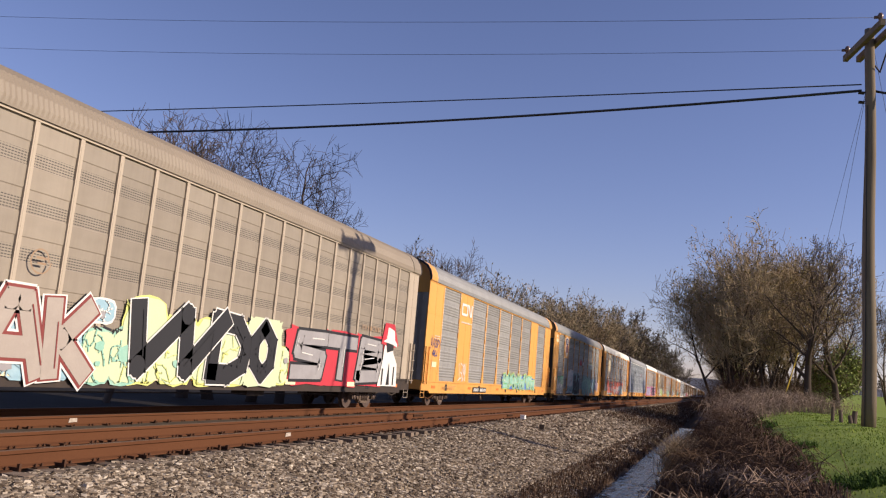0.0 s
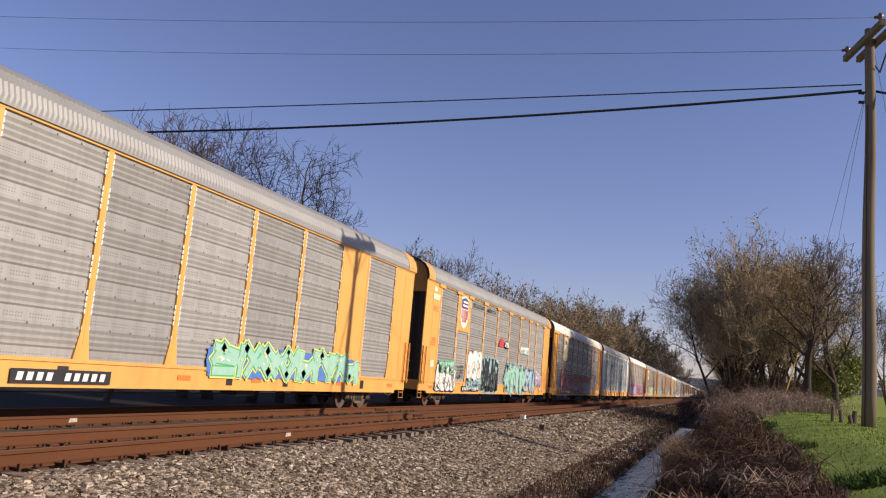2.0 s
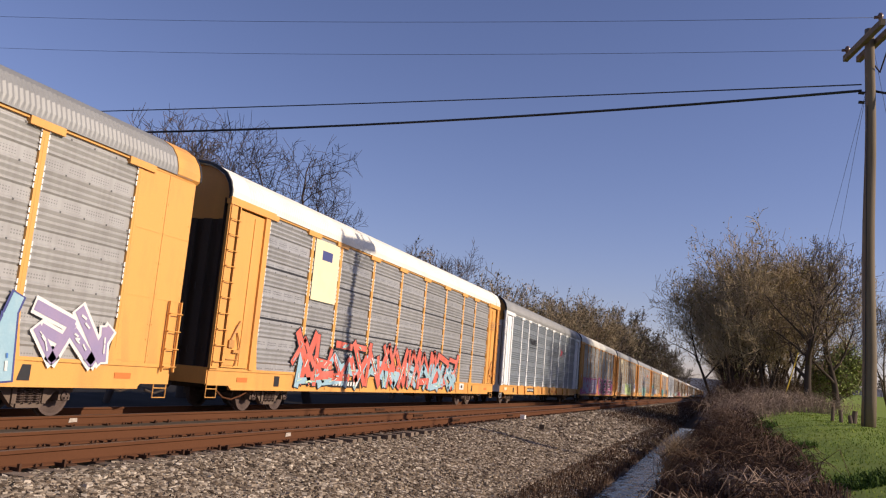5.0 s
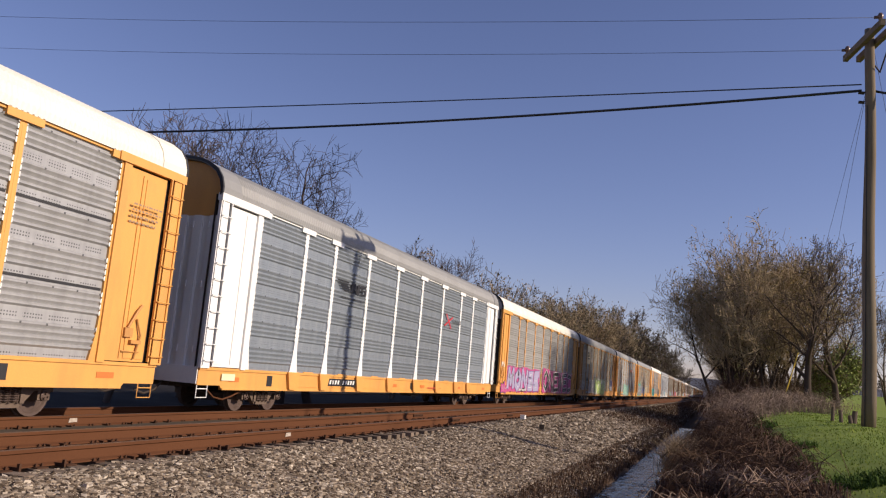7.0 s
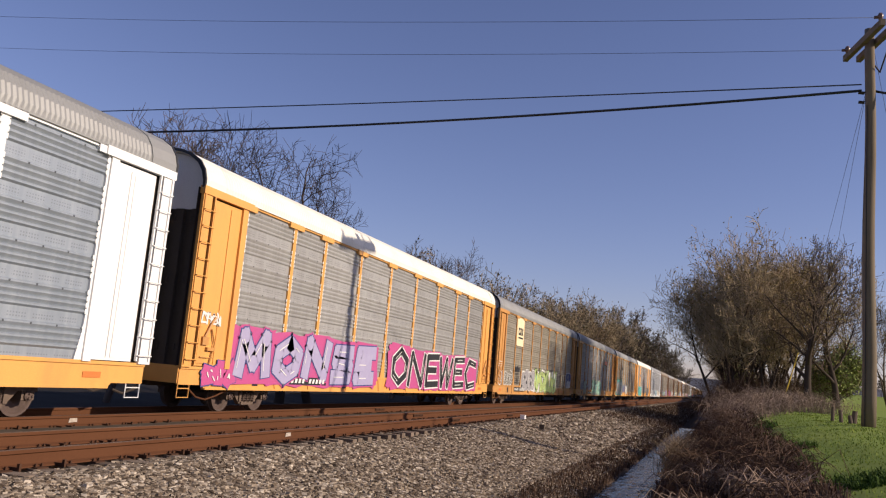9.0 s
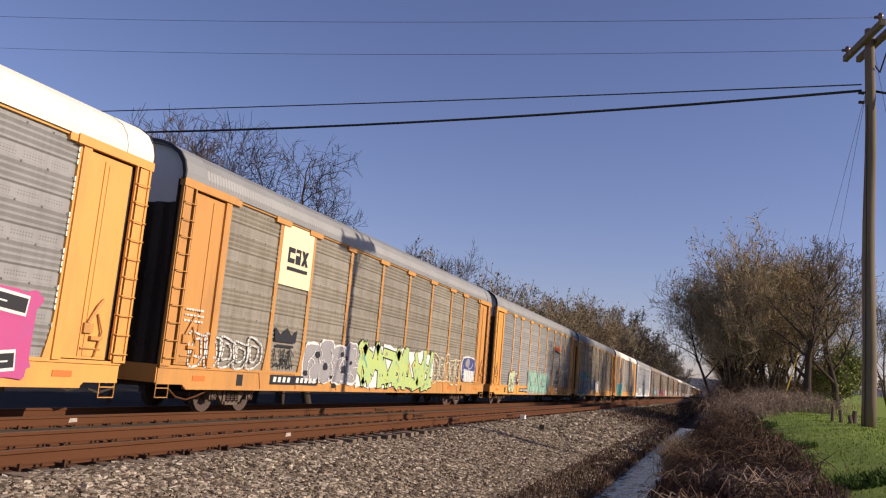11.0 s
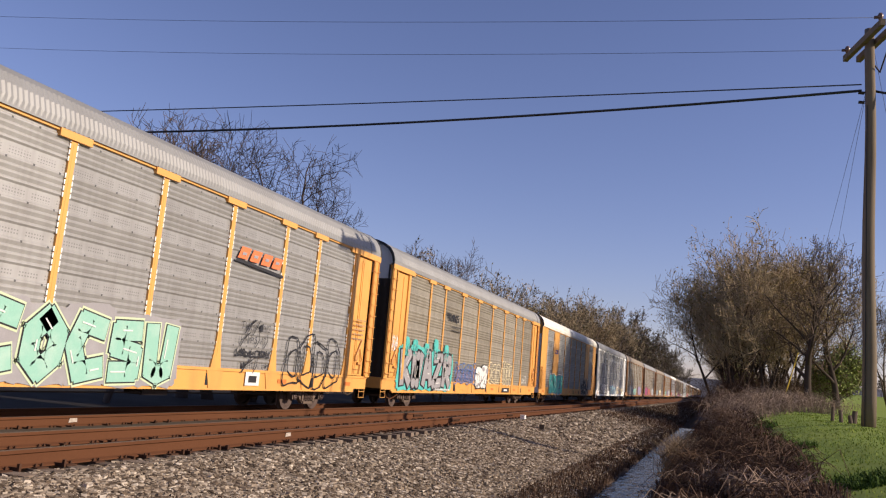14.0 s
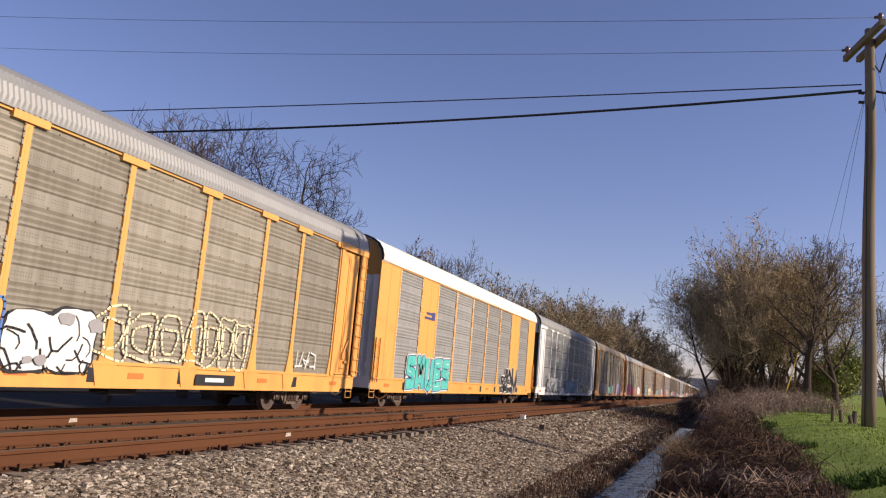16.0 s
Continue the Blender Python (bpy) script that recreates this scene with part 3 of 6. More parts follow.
def wheelset_mesh():
    def make():
        b = Build()
        for s in (-1, 1):
            c = s * 0.7535
            lathe(b, [(c - s * 0.10, 0.0), (c - s * 0.10, 0.12), (c - s * 0.02, 0.14), (c - s * 0.0, 0.34), (c - s * 0.085, 0.37), (c - s * 0.085, 0.445),
                      (c - s * 0.055, 0.445), (c - s * 0.045, 0.42), (c + s * 0.055, 0.415), (c + s * 0.055, 0.36), (c + s * 0.02, 0.33), (c + s * 0.04, 0.15), (c + s * 0.10, 0.13), (c + s * 0.10, 0.0)])
            lathe(b, [(s * 0.9, 0.0), (s * 0.9, 0.10), (s * 1.12, 0.10), (s * 1.14, 0.07), (s * 1.14, 0.0)], 12)
            for k in range(3):
                a = k * 2.094
                b.box(s * 1.15 - 0.02, s * 1.15 + 0.02, 0.05 * math.cos(a) - 0.015, 0.05 * math.cos(a) + 0.015, 0.05 * math.sin(a) - 0.015, 0.05 * math.sin(a) + 0.015)
        lathe(b, [(-0.9, 0.0), (-0.9, 0.08), (0.9, 0.08), (0.9, 0.0)], 12)
        return b.mesh("wheelset", WHEEL_STEEL)
    return cached("wheelset", make)


def side_frame_mesh():
    def make():
        b = Build()
        o = [(-1.12, 0.50), (-1.10, 0.62), (-0.75, 0.66), (-0.45, 0.80), (0.45, 0.80), (0.75, 0.66), (1.10, 0.62), (1.12, 0.50),
             (0.95, 0.46), (0.66, 0.52), (0.42, 0.28), (0.30, 0.20), (-0.30, 0.20), (-0.42, 0.28), (-0.66, 0.52), (-0.95, 0.46)]
        b.plate(o, -0.06, 0.06)
        for s in (-1, 1):
            b.box(-0.09, 0.09, s * 0.865 - 0.15, s * 0.865 + 0.15, 0.34, 0.52)
            b.box(-0.08, 0.10, s * 0.36 - 0.05, s * 0.36 + 0.05, 0.28, 0.74)
        b.box(-0.08, 0.10, -0.3, 0.3, 0.20, 0.28)
        b.box(-0.1, 0.13, -0.28, 0.28, 0.60, 0.74)
        return b.mesh("side_frame", TRUCK_STEEL)
    return cached("sideframe", make)


def spring_mesh():
    def make():
        b = Build()
        for y in (-0.19, 0.0, 0.19):
            for k in range(7):
                z = 0.29 + k * 0.046
                b.tube([(0.05 + 0.07 * math.cos(a), y + 0.08 * math.sin(a), z + 0.046 * a / 6.283) for a in [i * 0.785 for i in range(9)]], 0.015, 4, cap=False)
        return b.mesh("spring", WHEEL_STEEL)
    return cached("spring", make)


def bolster_mesh():
    return cached("bolster", lambda: Build().box(-1.0, 1.0, -0.2, 0.2, 0.5, 0.8).mesh("bolster", DARK_STEEL))


WHEELS = []


def build_car(n, style):
    car = tagged(new("autorack_car"), style["label"], "railway car", "autorack freight train")
    paint, sheet, roof = style["paint"], style["sheet"], style["roof"]
    bays = style["bays"]
    posts = style["posts"]
    tee = style["tee"]
    near = n < 11
    part("underframe", under_mesh(), car)
    for side in (1, -1):
        if side < 0 and not near:
            part("side_wall", cached(("wall", sheet.name), lambda: Build().box(-0.02, 0.02, -13.5, 13.5, Z_DECK, Z_TOP).mesh("side_wall", sheet)), car, shift(x=-SIDE))
            continue
        turn = 0 if side > 0 else 180
        part("side_sill", sill_mesh(style.get("sill", paint), posts[2:-2] if tee else (), style.get("foot", 0.022)), car, shift(0, side * (SIDE - 0.005), 0, turn))
        part("top_rail", cached(("rail", paint.name), lambda: Build().box(-0.03, 0.06, -13.5, 13.5, Z_TOP - 0.05, Z_EAVE).mesh("top_rail", paint)), car, shift(x=side * SIDE, rz=turn))
        if near:
            for y in (-10.2, -4.6, 1.1, 4.0, 9.4):
                part("tie_down_pocket", pocket_mesh(), car, shift(side * y, side * (SIDE - 0.005), 0, turn))
            for y in (-12.0, -6.4, -0.8, 2.4, 7.6, 12.0):
                part("reflector", reflector_mesh(), car, shift(side * y, side * (SIDE + 0.0), 0, turn), "faded orange reflector strip")
        for i, kind in enumerate(bays):
            a, c = posts[i], posts[i + 1]
            w, mid = c - a - 0.10, (a + c) / 2
            m = shift(side * mid, side * SIDE, Z_DECK, turn)
            if kind == "p":
                part("side_panel", panel_mesh(w, sheet, style.get("flat", False)), car, m)
            elif kind == "e":
                for nm, me in corner_pieces(paint, i > 0):
                    part(nm, me, car, m)
                if paint != WHITE:
                    part("door_gear", gear_mesh(), car, m)
            elif kind == "h":
                part("side_panel", panel_mesh(w, sheet), car, m)
                part("plain_sheet", plain_bay_mesh(w, paint, 3.62, False), car, m)
            else:
                for q in (-1, 1):
                    part("plain_sheet", plain_bay_mesh((w + 0.06) / 2 - 0.012, paint), car, shift(side * (mid + q * (w + 0.06) / 4), side * SIDE, Z_DECK, turn))
        for i, y in enumerate(posts[1:-1]):
            if (bays[i] == "e") or (bays[i + 1] == "e"):
                if not tee:
                    continue
            part("post", post_mesh(style.get("post", paint), tee, style.get("post_w", 0.16)), car, shift(side * y, side * SIDE, Z_DECK, turn))
        for s in (-1, 1):
            tall = bays[0] == "e"
            part("ladder", ladder_mesh(paint, 1.2 if tall else 1.0, 5.3 if tall else 2.6), car, shift(s * 13.35, side * (SIDE + 0.08), 0, turn))
            part("step", step_mesh(paint), car, shift(s * 13.3, side * (SIDE + 0.0), 0, turn))
    part("roof", roof_mesh(roof), car)
    for s in (-1, 1):
        part("roof_hoop", hoop_mesh(style.get("hoop", roof)), car, shift(s * 13.2))
        if near:
            part("roof_trim", trim_mesh(), car, shift(s * 13.63))
        part("end_door", end_wall_mesh((style.get("arch", paint), style.get("door", END_DARK), paint)), car, shift(s * 13.42, rz=0 if s < 0 else 180))
        part("coupler", coupler_mesh(), car, shift(s * 13.55, rz=0 if s < 0 else 180))
        if near:
            part("air_hose", hose_mesh(), car, shift(s * 13.3, rz=0 if s < 0 else 180), "rusty hanging brake hose")
        truck = part("truck", bolster_mesh(), car, shift(s * 9.95))
        for e in (-1, 1):
            part("side_frame", side_frame_mesh(), truck, shift(x=e * 1.0, rz=0 if e > 0 else 180))
            if near:
                part("spring", spring_mesh(), truck, shift(x=e * 1.02, rz=0 if e > 0 else 180))
            w = part("wheelset", wheelset_mesh(), truck, shift(e * 0.865, 0, 0.42))
            if n < 10:
                WHEELS.append((w, e * 0.865))
    return car


LAY_E = "eppppppppp" + "e"
STD = dict(posts=POSTS, bays=LAY_E, tee=True)
ORANGE_LABEL = "orange autorack car with weathered grey panels and graffiti"
STYLES = {
    "brown": dict(label="tan autorack car covered in large graffiti along its base", paint=BROWN_TRIM, sheet=BROWN_PANEL, roof=ROOF_BROWN, tee=False, flat=True, post_w=0.11,
                  posts=[-13.6] + [10.29 + 1.13 * k for k in range(-20, 3)] + [13.6], bays="o" + "p" * 22 + "o", sill=DARK_STEEL, door=END_DARK),
    "cn": dict(label="bright orange autorack car with grey ribbed panels", paint=ORANGE, sheet=GREY_PANEL, roof=ROOF_GREY, tee=False, posts=POSTS, bays="opopppppopo", hoop=ORANGE, door=GREY_PANEL),
    "up": dict(label="yellow-orange autorack car with shield emblem and graffiti", paint=ORANGE, sheet=GREY_PANEL, roof=ROOF_GREY, tee=True, posts=POSTS, bays="ophpppppppo", hoop=ORANGE, door=END_DARK),
    "white_roof": dict(STD, label="orange autorack car with white roof and graffiti", paint=ORANGE, sheet=CLEAN_PANEL, roof=ROOF_WHITE),
    "white": dict(STD, label="white autorack car with grey panels and orange sill", paint=WHITE, sheet=SLATE_PANEL, roof=ROOF_GREY, sill=ORANGE, arch=ORANGE, door=WHITE, foot=0.085),
    "magenta": dict(STD, label="orange autorack car with white roof and magenta graffiti", paint=ORANGE, sheet=GREY_PANEL, roof=ROOF_WHITE, arch=WHITE),
    "old": dict(STD, label="grimy orange autorack car with brown-stained panels and graffiti", paint=OLD_ORANGE, sheet=TAN_PANEL, roof=ROOF_GREY, arch=WHITE),
    "tan": dict(STD, label="orange autorack car with weathered tan-grey panels and graffiti", paint=ORANGE, sheet=TAN_PANEL, roof=ROOF_GREY, arch=WHITE),
    "grey": dict(STD, label=ORANGE_LABEL, paint=ORANGE, sheet=GREY_PANEL, roof=ROOF_GREY, arch=WHITE),
    "orange_white": dict(label="orange autorack car with white roof and ribbed grey panels", paint=ORANGE, sheet=GREY_PANEL, roof=ROOF_WHITE, tee=False, posts=POSTS, bays="opopppppopo", door=WHITE),
    "silver": dict(STD, label="silver-white autorack car marked with graffiti", paint=WHITE, sheet=CLEAN_PANEL, roof=ROOF_GREY),
    "rust": dict(STD, label="rust-stained brown autorack car in a long train", paint=RUSTY_ORANGE, sheet=TAN_PANEL, roof=ROOF_BROWN),
}
ORDER = ["brown", "cn", "up", "white_roof", "white", "magenta", "old", "grey", "tan", "orange_white", "silver", "rust", "tan", "rust", "old", "white_roof",
         "brown", "tan", "silver", "old", "rust", "magenta", "old", "tan", "grey", "rust", "white_roof", "old", "tan", "rust"]
FIRST_Y, PITCH, SPEED = 17.70, 28.65, 14.56

SLACK = [0.0, -0.06, 0.05, 0.0, 0.08, -0.20, -0.47, -0.62, -0.70, -0.75]


def car_y(n):
    return FIRST_Y + PITCH * n + SLACK[min(n, 9)]


CARS = [build_car(n, STYLES[s] if n < 9 or STYLES[s]["paint"] != ORANGE or n == 9 else dict(STYLES[s], paint=RUSTY_ORANGE)) for n, s in enumerate(ORDER)]
for n, c in enumerate(CARS):
    c.location = (TRAIN_X, car_y(n), TRAIN_Z)

# ---------------------------------------------------------------- paint on the cars
def flat_paint(name, a, b=None, scale=2.0):
    return worn(name, a, b or tuple(0.6 * v for v in a), 0.6, 0, 35, scale, (1, 1, 1), 0.7 if b else 0.35, 0.03)


PAINTS = {k: flat_paint(k + "_spray_paint", *v) for k, v in dict(
    black=((0.015, 0.015, 0.018),), white=((0.68, 0.67, 0.63),), silver=((0.27, 0.26, 0.265), (0.38, 0.37, 0.375)), red=((0.50, 0.035, 0.05),),
    yellow=((0.58, 0.60, 0.17), (0.36, 0.50, 0.33)), lime=((0.42, 0.52, 0.16), (0.20, 0.46, 0.36)), teal=((0.08, 0.45, 0.40), (0.03, 0.30, 0.30)),
    mint=((0.24, 0.47, 0.37), (0.48, 0.58, 0.50)), blue=((0.06, 0.16, 0.45), (0.10, 0.35, 0.55)), navy=((0.05, 0.06, 0.20),), magenta=((0.46, 0.07, 0.21), (0.33, 0.09, 0.27)),
    violet=((0.27, 0.22, 0.36), (0.40, 0.28, 0.37)), coral=((0.56, 0.11, 0.07), (0.62, 0.25, 0.20)), pink=((0.10, 0.07, 0.07), (0.4, 0.12, 0.12)), cream=((0.76, 0.66, 0.42),),
    sky=((0.26, 0.42, 0.50), (0.45, 0.56, 0.57)), brown=((0.30, 0.20, 0.12),), logo_red=((0.60, 0.08, 0.03),), rose=((0.40, 0.32, 0.27), (0.29, 0.235, 0.20)), green=((0.06, 0.35, 0.14),),
    ash=((0.33, 0.285, 0.245), (0.42, 0.37, 0.32)), maroon=((0.20, 0.035, 0.03),), pale_green=((0.50, 0.58, 0.36), (0.42, 0.55, 0.40)), lilac=((0.33, 0.30, 0.45), (0.42, 0.40, 0.52)), orange_red=((0.75, 0.17, 0.05),)).items()}
FACE = SIDE + 0.060
TEXT_TMP = {}


def glyph(ch, fat):
    """Flat outline of one letter, filling a cell of one by one."""
    key = (ch, fat)
    if key not in TEXT_TMP:
        cu = bpy.data.curves.new("letter", "FONT")
        cu.body, cu.size, cu.offset, cu.resolution_u = ch, 1.0, fat, 2
        ob = bpy.data.objects.new("letter", cu)
        me = bpy.data.meshes.new_from_object(ob)
        v = np.array([p.co[:2] for p in me.vertices]) if len(me.vertices) else np.zeros((0, 2))
        f = [tuple(p.vertices) for p in me.polygons]
        bpy.data.objects.remove(ob)
        bpy.data.curves.remove(cu)
        bpy.data.meshes.remove(me)
        TEXT_TMP[key] = (v, f)
    return TEXT_TMP[key]


def lay(b, uv, faces, x, mat):
    n = len(b.v)
    b.v += [(x, float(u), float(w)) for u, w in uv]
    b.f += [tuple(n + i for i in f) for f in faces]
    b.m += [mat] * len(faces)


def blob(b, u0, u1, w0, w1, x, mat, rnd, rough=0.12, n=40, power=0.35):
    """A rounded patch with an uneven rim."""
    cu, cw, ru, rw = (u0 + u1) / 2, (w0 + w1) / 2, (u1 - u0) / 2, (w1 - w0) / 2
    rim = []
    for i in range(n):
        a = 2 * math.pi * i / n
        c, s = math.cos(a), math.sin(a)
        k = 1 + rnd.uniform(-rough, rough)
        rim.append((cu + ru * math.copysign(abs(c) ** power, c) * k, cw + rw * math.copysign(abs(s) ** power, s) * k))
    lay(b, [(cu, cw)] + rim, [(0, 1 + i, 1 + (i + 1) % n) for i in range(n)], x, mat)


def line(b, pts, width, x, mat):
    for (u0, w0), (u1, w1) in zip(pts, pts[1:]):
        d = math.hypot(u1 - u0, w1 - w0) or 1
        a, c = -(w1 - w0) / d * width / 2, (u1 - u0) / d * width / 2
        e, g = (u1 - u0) / d * width * 0.3, (w1 - w0) / d * width * 0.3
        lay(b, [(u0 + a - e, w0 + c - g), (u0 - a - e, w0 - c - g), (u1 - a + e, w1 - c + g), (u1 + a + e, w1 + c + g)], [(0, 1, 2, 3)], x, mat)


def word(b, text, u0, u1, w0, w1, layers, x, rnd, jig=0.07, lean=0.0, bold=0.0):
    """Letters side by side in a box; layers of (fatness, material index, shift)."""
    n = len(text)
    cell = (u1 - u0) / n
    marks = [(rnd.uniform(-jig, jig), rnd.uniform(-jig, jig), rnd.uniform(0.90, 1.04), rnd.uniform(-0.2, 0.2)) for _ in text]
    for k, (fat, mat, (du, dw)) in enumerate(layers):
        for i, ch in enumerate(text):
            core = glyph(ch, 0.0)[0]
            if not len(core):
                continue
            lo, hi = core.min(0), core.max(0)
            size = 0.5 * (cell * 0.94 / max(hi[0] - lo[0], 0.2) + (w1 - w0) / max(hi[1] - lo[1], 0.2))
            v, f = glyph(ch, round((fat + bold) / size, 3))
            t = (v - lo) / np.maximum(hi - lo, 0.05)
            ju, jw, js, jr = marks[i]
            uu = u0 + cell * (i + 0.5 + ju) + (t[:, 0] - 0.5) * cell * 0.94 * js + (t[:, 1] - 0.5) * cell * (lean + jr) + du
            ww = w0 + (w1 - w0) * (t[:, 1] * js * (1 + 0.12 * np.sin(3 * t[:, 0] + i)) + jw * 0.6) + dw
            lay(b, np.stack([uu, ww], 1), f, x + 0.004 * k, mat)


LETTERS = {
    "A": [[(0.0, 0.0), (0.38, 1.0), (0.62, 1.0), (1.0, 0.0)], [(0.2, 0.34), (0.8, 0.34)]], "K": [[(0.12, 0.0), (0.05, 1.0)], [(1.0, 1.0), (0.3, 0.5), (1.0, 0.0)]],
    "W": [[(0.0, 1.0), (0.16, 0.02), (0.52, 0.98), (0.66, 0.02), (1.0, 1.0)]], "D": [[(0.05, 0.0), (0.12, 1.0), (0.7, 0.95), (1.0, 0.6), (0.9, 0.2), (0.5, 0.0), (0.05, 0.0)]],
    "O": [[(0.5, 1.0), (0.08, 0.7), (0.1, 0.25), (0.5, 0.0), (0.9, 0.25), (0.94, 0.7), (0.5, 1.0)]], "S": [[(1.0, 0.95), (0.12, 0.92), (0.08, 0.56), (0.95, 0.46), (0.9, 0.06), (0.0, 0.04)]],
    "T": [[(0.0, 0.95), (1.0, 0.95)], [(0.5, 0.95), (0.42, 0.0)]], "B": [[(0.05, 0.0), (0.05, 1.0), (0.85, 0.95), (0.9, 0.62), (0.1, 0.5), (0.95, 0.45), (0.95, 0.05), (0.05, 0.0)]],
    "M": [[(0.0, 0.0), (0.1, 1.0), (0.5, 0.25), (0.9, 1.0), (1.0, 0.0)]], "N": [[(0.0, 0.0), (0.08, 1.0), (0.9, 0.0), (1.0, 1.0)]], "C": [[(1.0, 0.9), (0.3, 1.0), (0.0, 0.5), (0.3, 0.0), (1.0, 0.1)]],
    "E": [[(1.0, 1.0), (0.1, 0.95), (0.05, 0.0), (1.0, 0.04)], [(0.1, 0.5), (0.8, 0.52)]], "Z": [[(0.0, 0.95), (1.0, 1.0), (0.0, 0.0), (1.0, 0.05)]],
    "R": [[(0.05, 0.0), (0.08, 1.0), (0.9, 0.95), (0.92, 0.55), (0.15, 0.45)], [(0.4, 0.45), (1.0, 0.0)]], "U": [[(0.0, 1.0), (0.1, 0.1), (0.5, 0.0), (0.9, 0.1), (1.0, 1.0)]]}


def stroke(b, pts, width, x, mat):
    """A thick bar along a line, rounded at its corners."""
    line(b, pts, width, x, mat)
    for u, w in pts[1:-1]:
        rim = [(u + 0.5 * width * math.cos(k * 0.6283), w + 0.5 * width * math.sin(k * 0.6283)) for k in range(10)]
        lay(b, rim, [tuple(range(10))], x + 0.00004, mat)


def slab(car, text, u0, u1, w0, w1, fill, rim, halo=None, back=None, seed=1, width=0.36, rimw=0.05, shine="white", spread=1.0, lift_x=0.0, label="large spray-painted letters"):
    """Fat painted letters that overlap, with a rim, a halo, a patch behind and highlight lines."""
    rnd = random.Random(seed)
    mats = [PAINTS[c] for c in (fill, rim, halo or rim, back or rim, shine)]
    b = Build()
    cell = (u1 - u0) / len(text)
    if back:
        for i in range(len(text)):
            blob(b, u0 + cell * (i - 0.16), u0 + cell * (i + 1.16), w0 - 0.1, w1 + rnd.uniform(0.0, 0.18), FACE + lift_x + 0.0004 * i, 3, rnd, 0.07, 36, 0.3)
    bars = []
    for i, ch in enumerate(text):
        lift, lean, grow_w = rnd.uniform(-0.06, 0.06), rnd.uniform(-0.06, 0.14), rnd.uniform(0.94, 1.06)
        for pts in LETTERS[ch]:
            half = width / 2
            bars.append([(u0 + cell * (i + 0.5) + (p - 0.5 + lean * (q - 0.5)) * (cell * spread - width) * grow_w, w0 + half + lift + q * (w1 - w0 - width)) for p, q in pts])
    k = 0
    for extra, m in ([(rimw + 0.045, 2)] if halo else []) + [(rimw, 1), (0.0, 0)]:
        for j, pts in enumerate(bars):
            stroke(b, pts, width + 2 * extra, FACE + lift_x + 0.006 + 0.007 * k + 0.0002 * j, m)
        k += 1
    for j, pts in enumerate(bars):
        for (pu, pw), (qu, qw) in zip(pts, pts[1:]):
            if rnd.random() < 0.55:
                a, c = rnd.uniform(0.05, 0.35), rnd.uniform(0.6, 0.95)
                o = width * rnd.choice((-0.28, 0.28))
                line(b, [(pu + (qu - pu) * a + o, pw + (qw - pw) * a), (pu + (qu - pu) * c + o, pw + (qw - pw) * c)], 0.03, FACE + lift_x + 0.03 + 0.0002 * j, 4)
    return part("graffiti", mesh_of("graffiti", b.v, b.f, mats, b.m), car, None, label)


def scrawl(car, text, u0, u1, w0, w1, color, seed=1, fat=-0.012):
    b = Build()
    rnd = random.Random(seed)
    word(b, text, u0, u1, w0, w1, [(fat, 0, (0, 0))], FACE + 0.006, rnd, 0.08, bold=-0.005)
    for k in range(3):
        u = rnd.uniform(u0, u1)
        line(b, [(u, w0 - 0.1), (u + 0.15, w1 * 0.5 + w0 * 0.5), (u + rnd.uniform(0.1, 0.6), w1 + 0.1)], 0.03, FACE + 0.011, 0)
    return part("graffiti_tag", mesh_of("graffiti_tag", b.v, b.f, [PAINTS[color]], b.m), car, None, "thin sprayed tag")


STROKES = [[(0.1, 0.0), (0.16, 1.0)], [(0.12, 0.92), (0.88, 0.78)], [(0.2, 0.52), (0.8, 0.44)], [(0.86, 0.04), (0.8, 0.72)], [(0.08, 0.08), (0.92, 0.16)],
           [(0.15, 0.92), (0.85, 0.08)], [(0.48, 0.0), (0.9, 1.0)], [(0.1, 0.62), (0.5, 0.1), (0.9, 0.66)], [(0.1, 0.4), (0.45, 0.95), (0.9, 0.4)]]


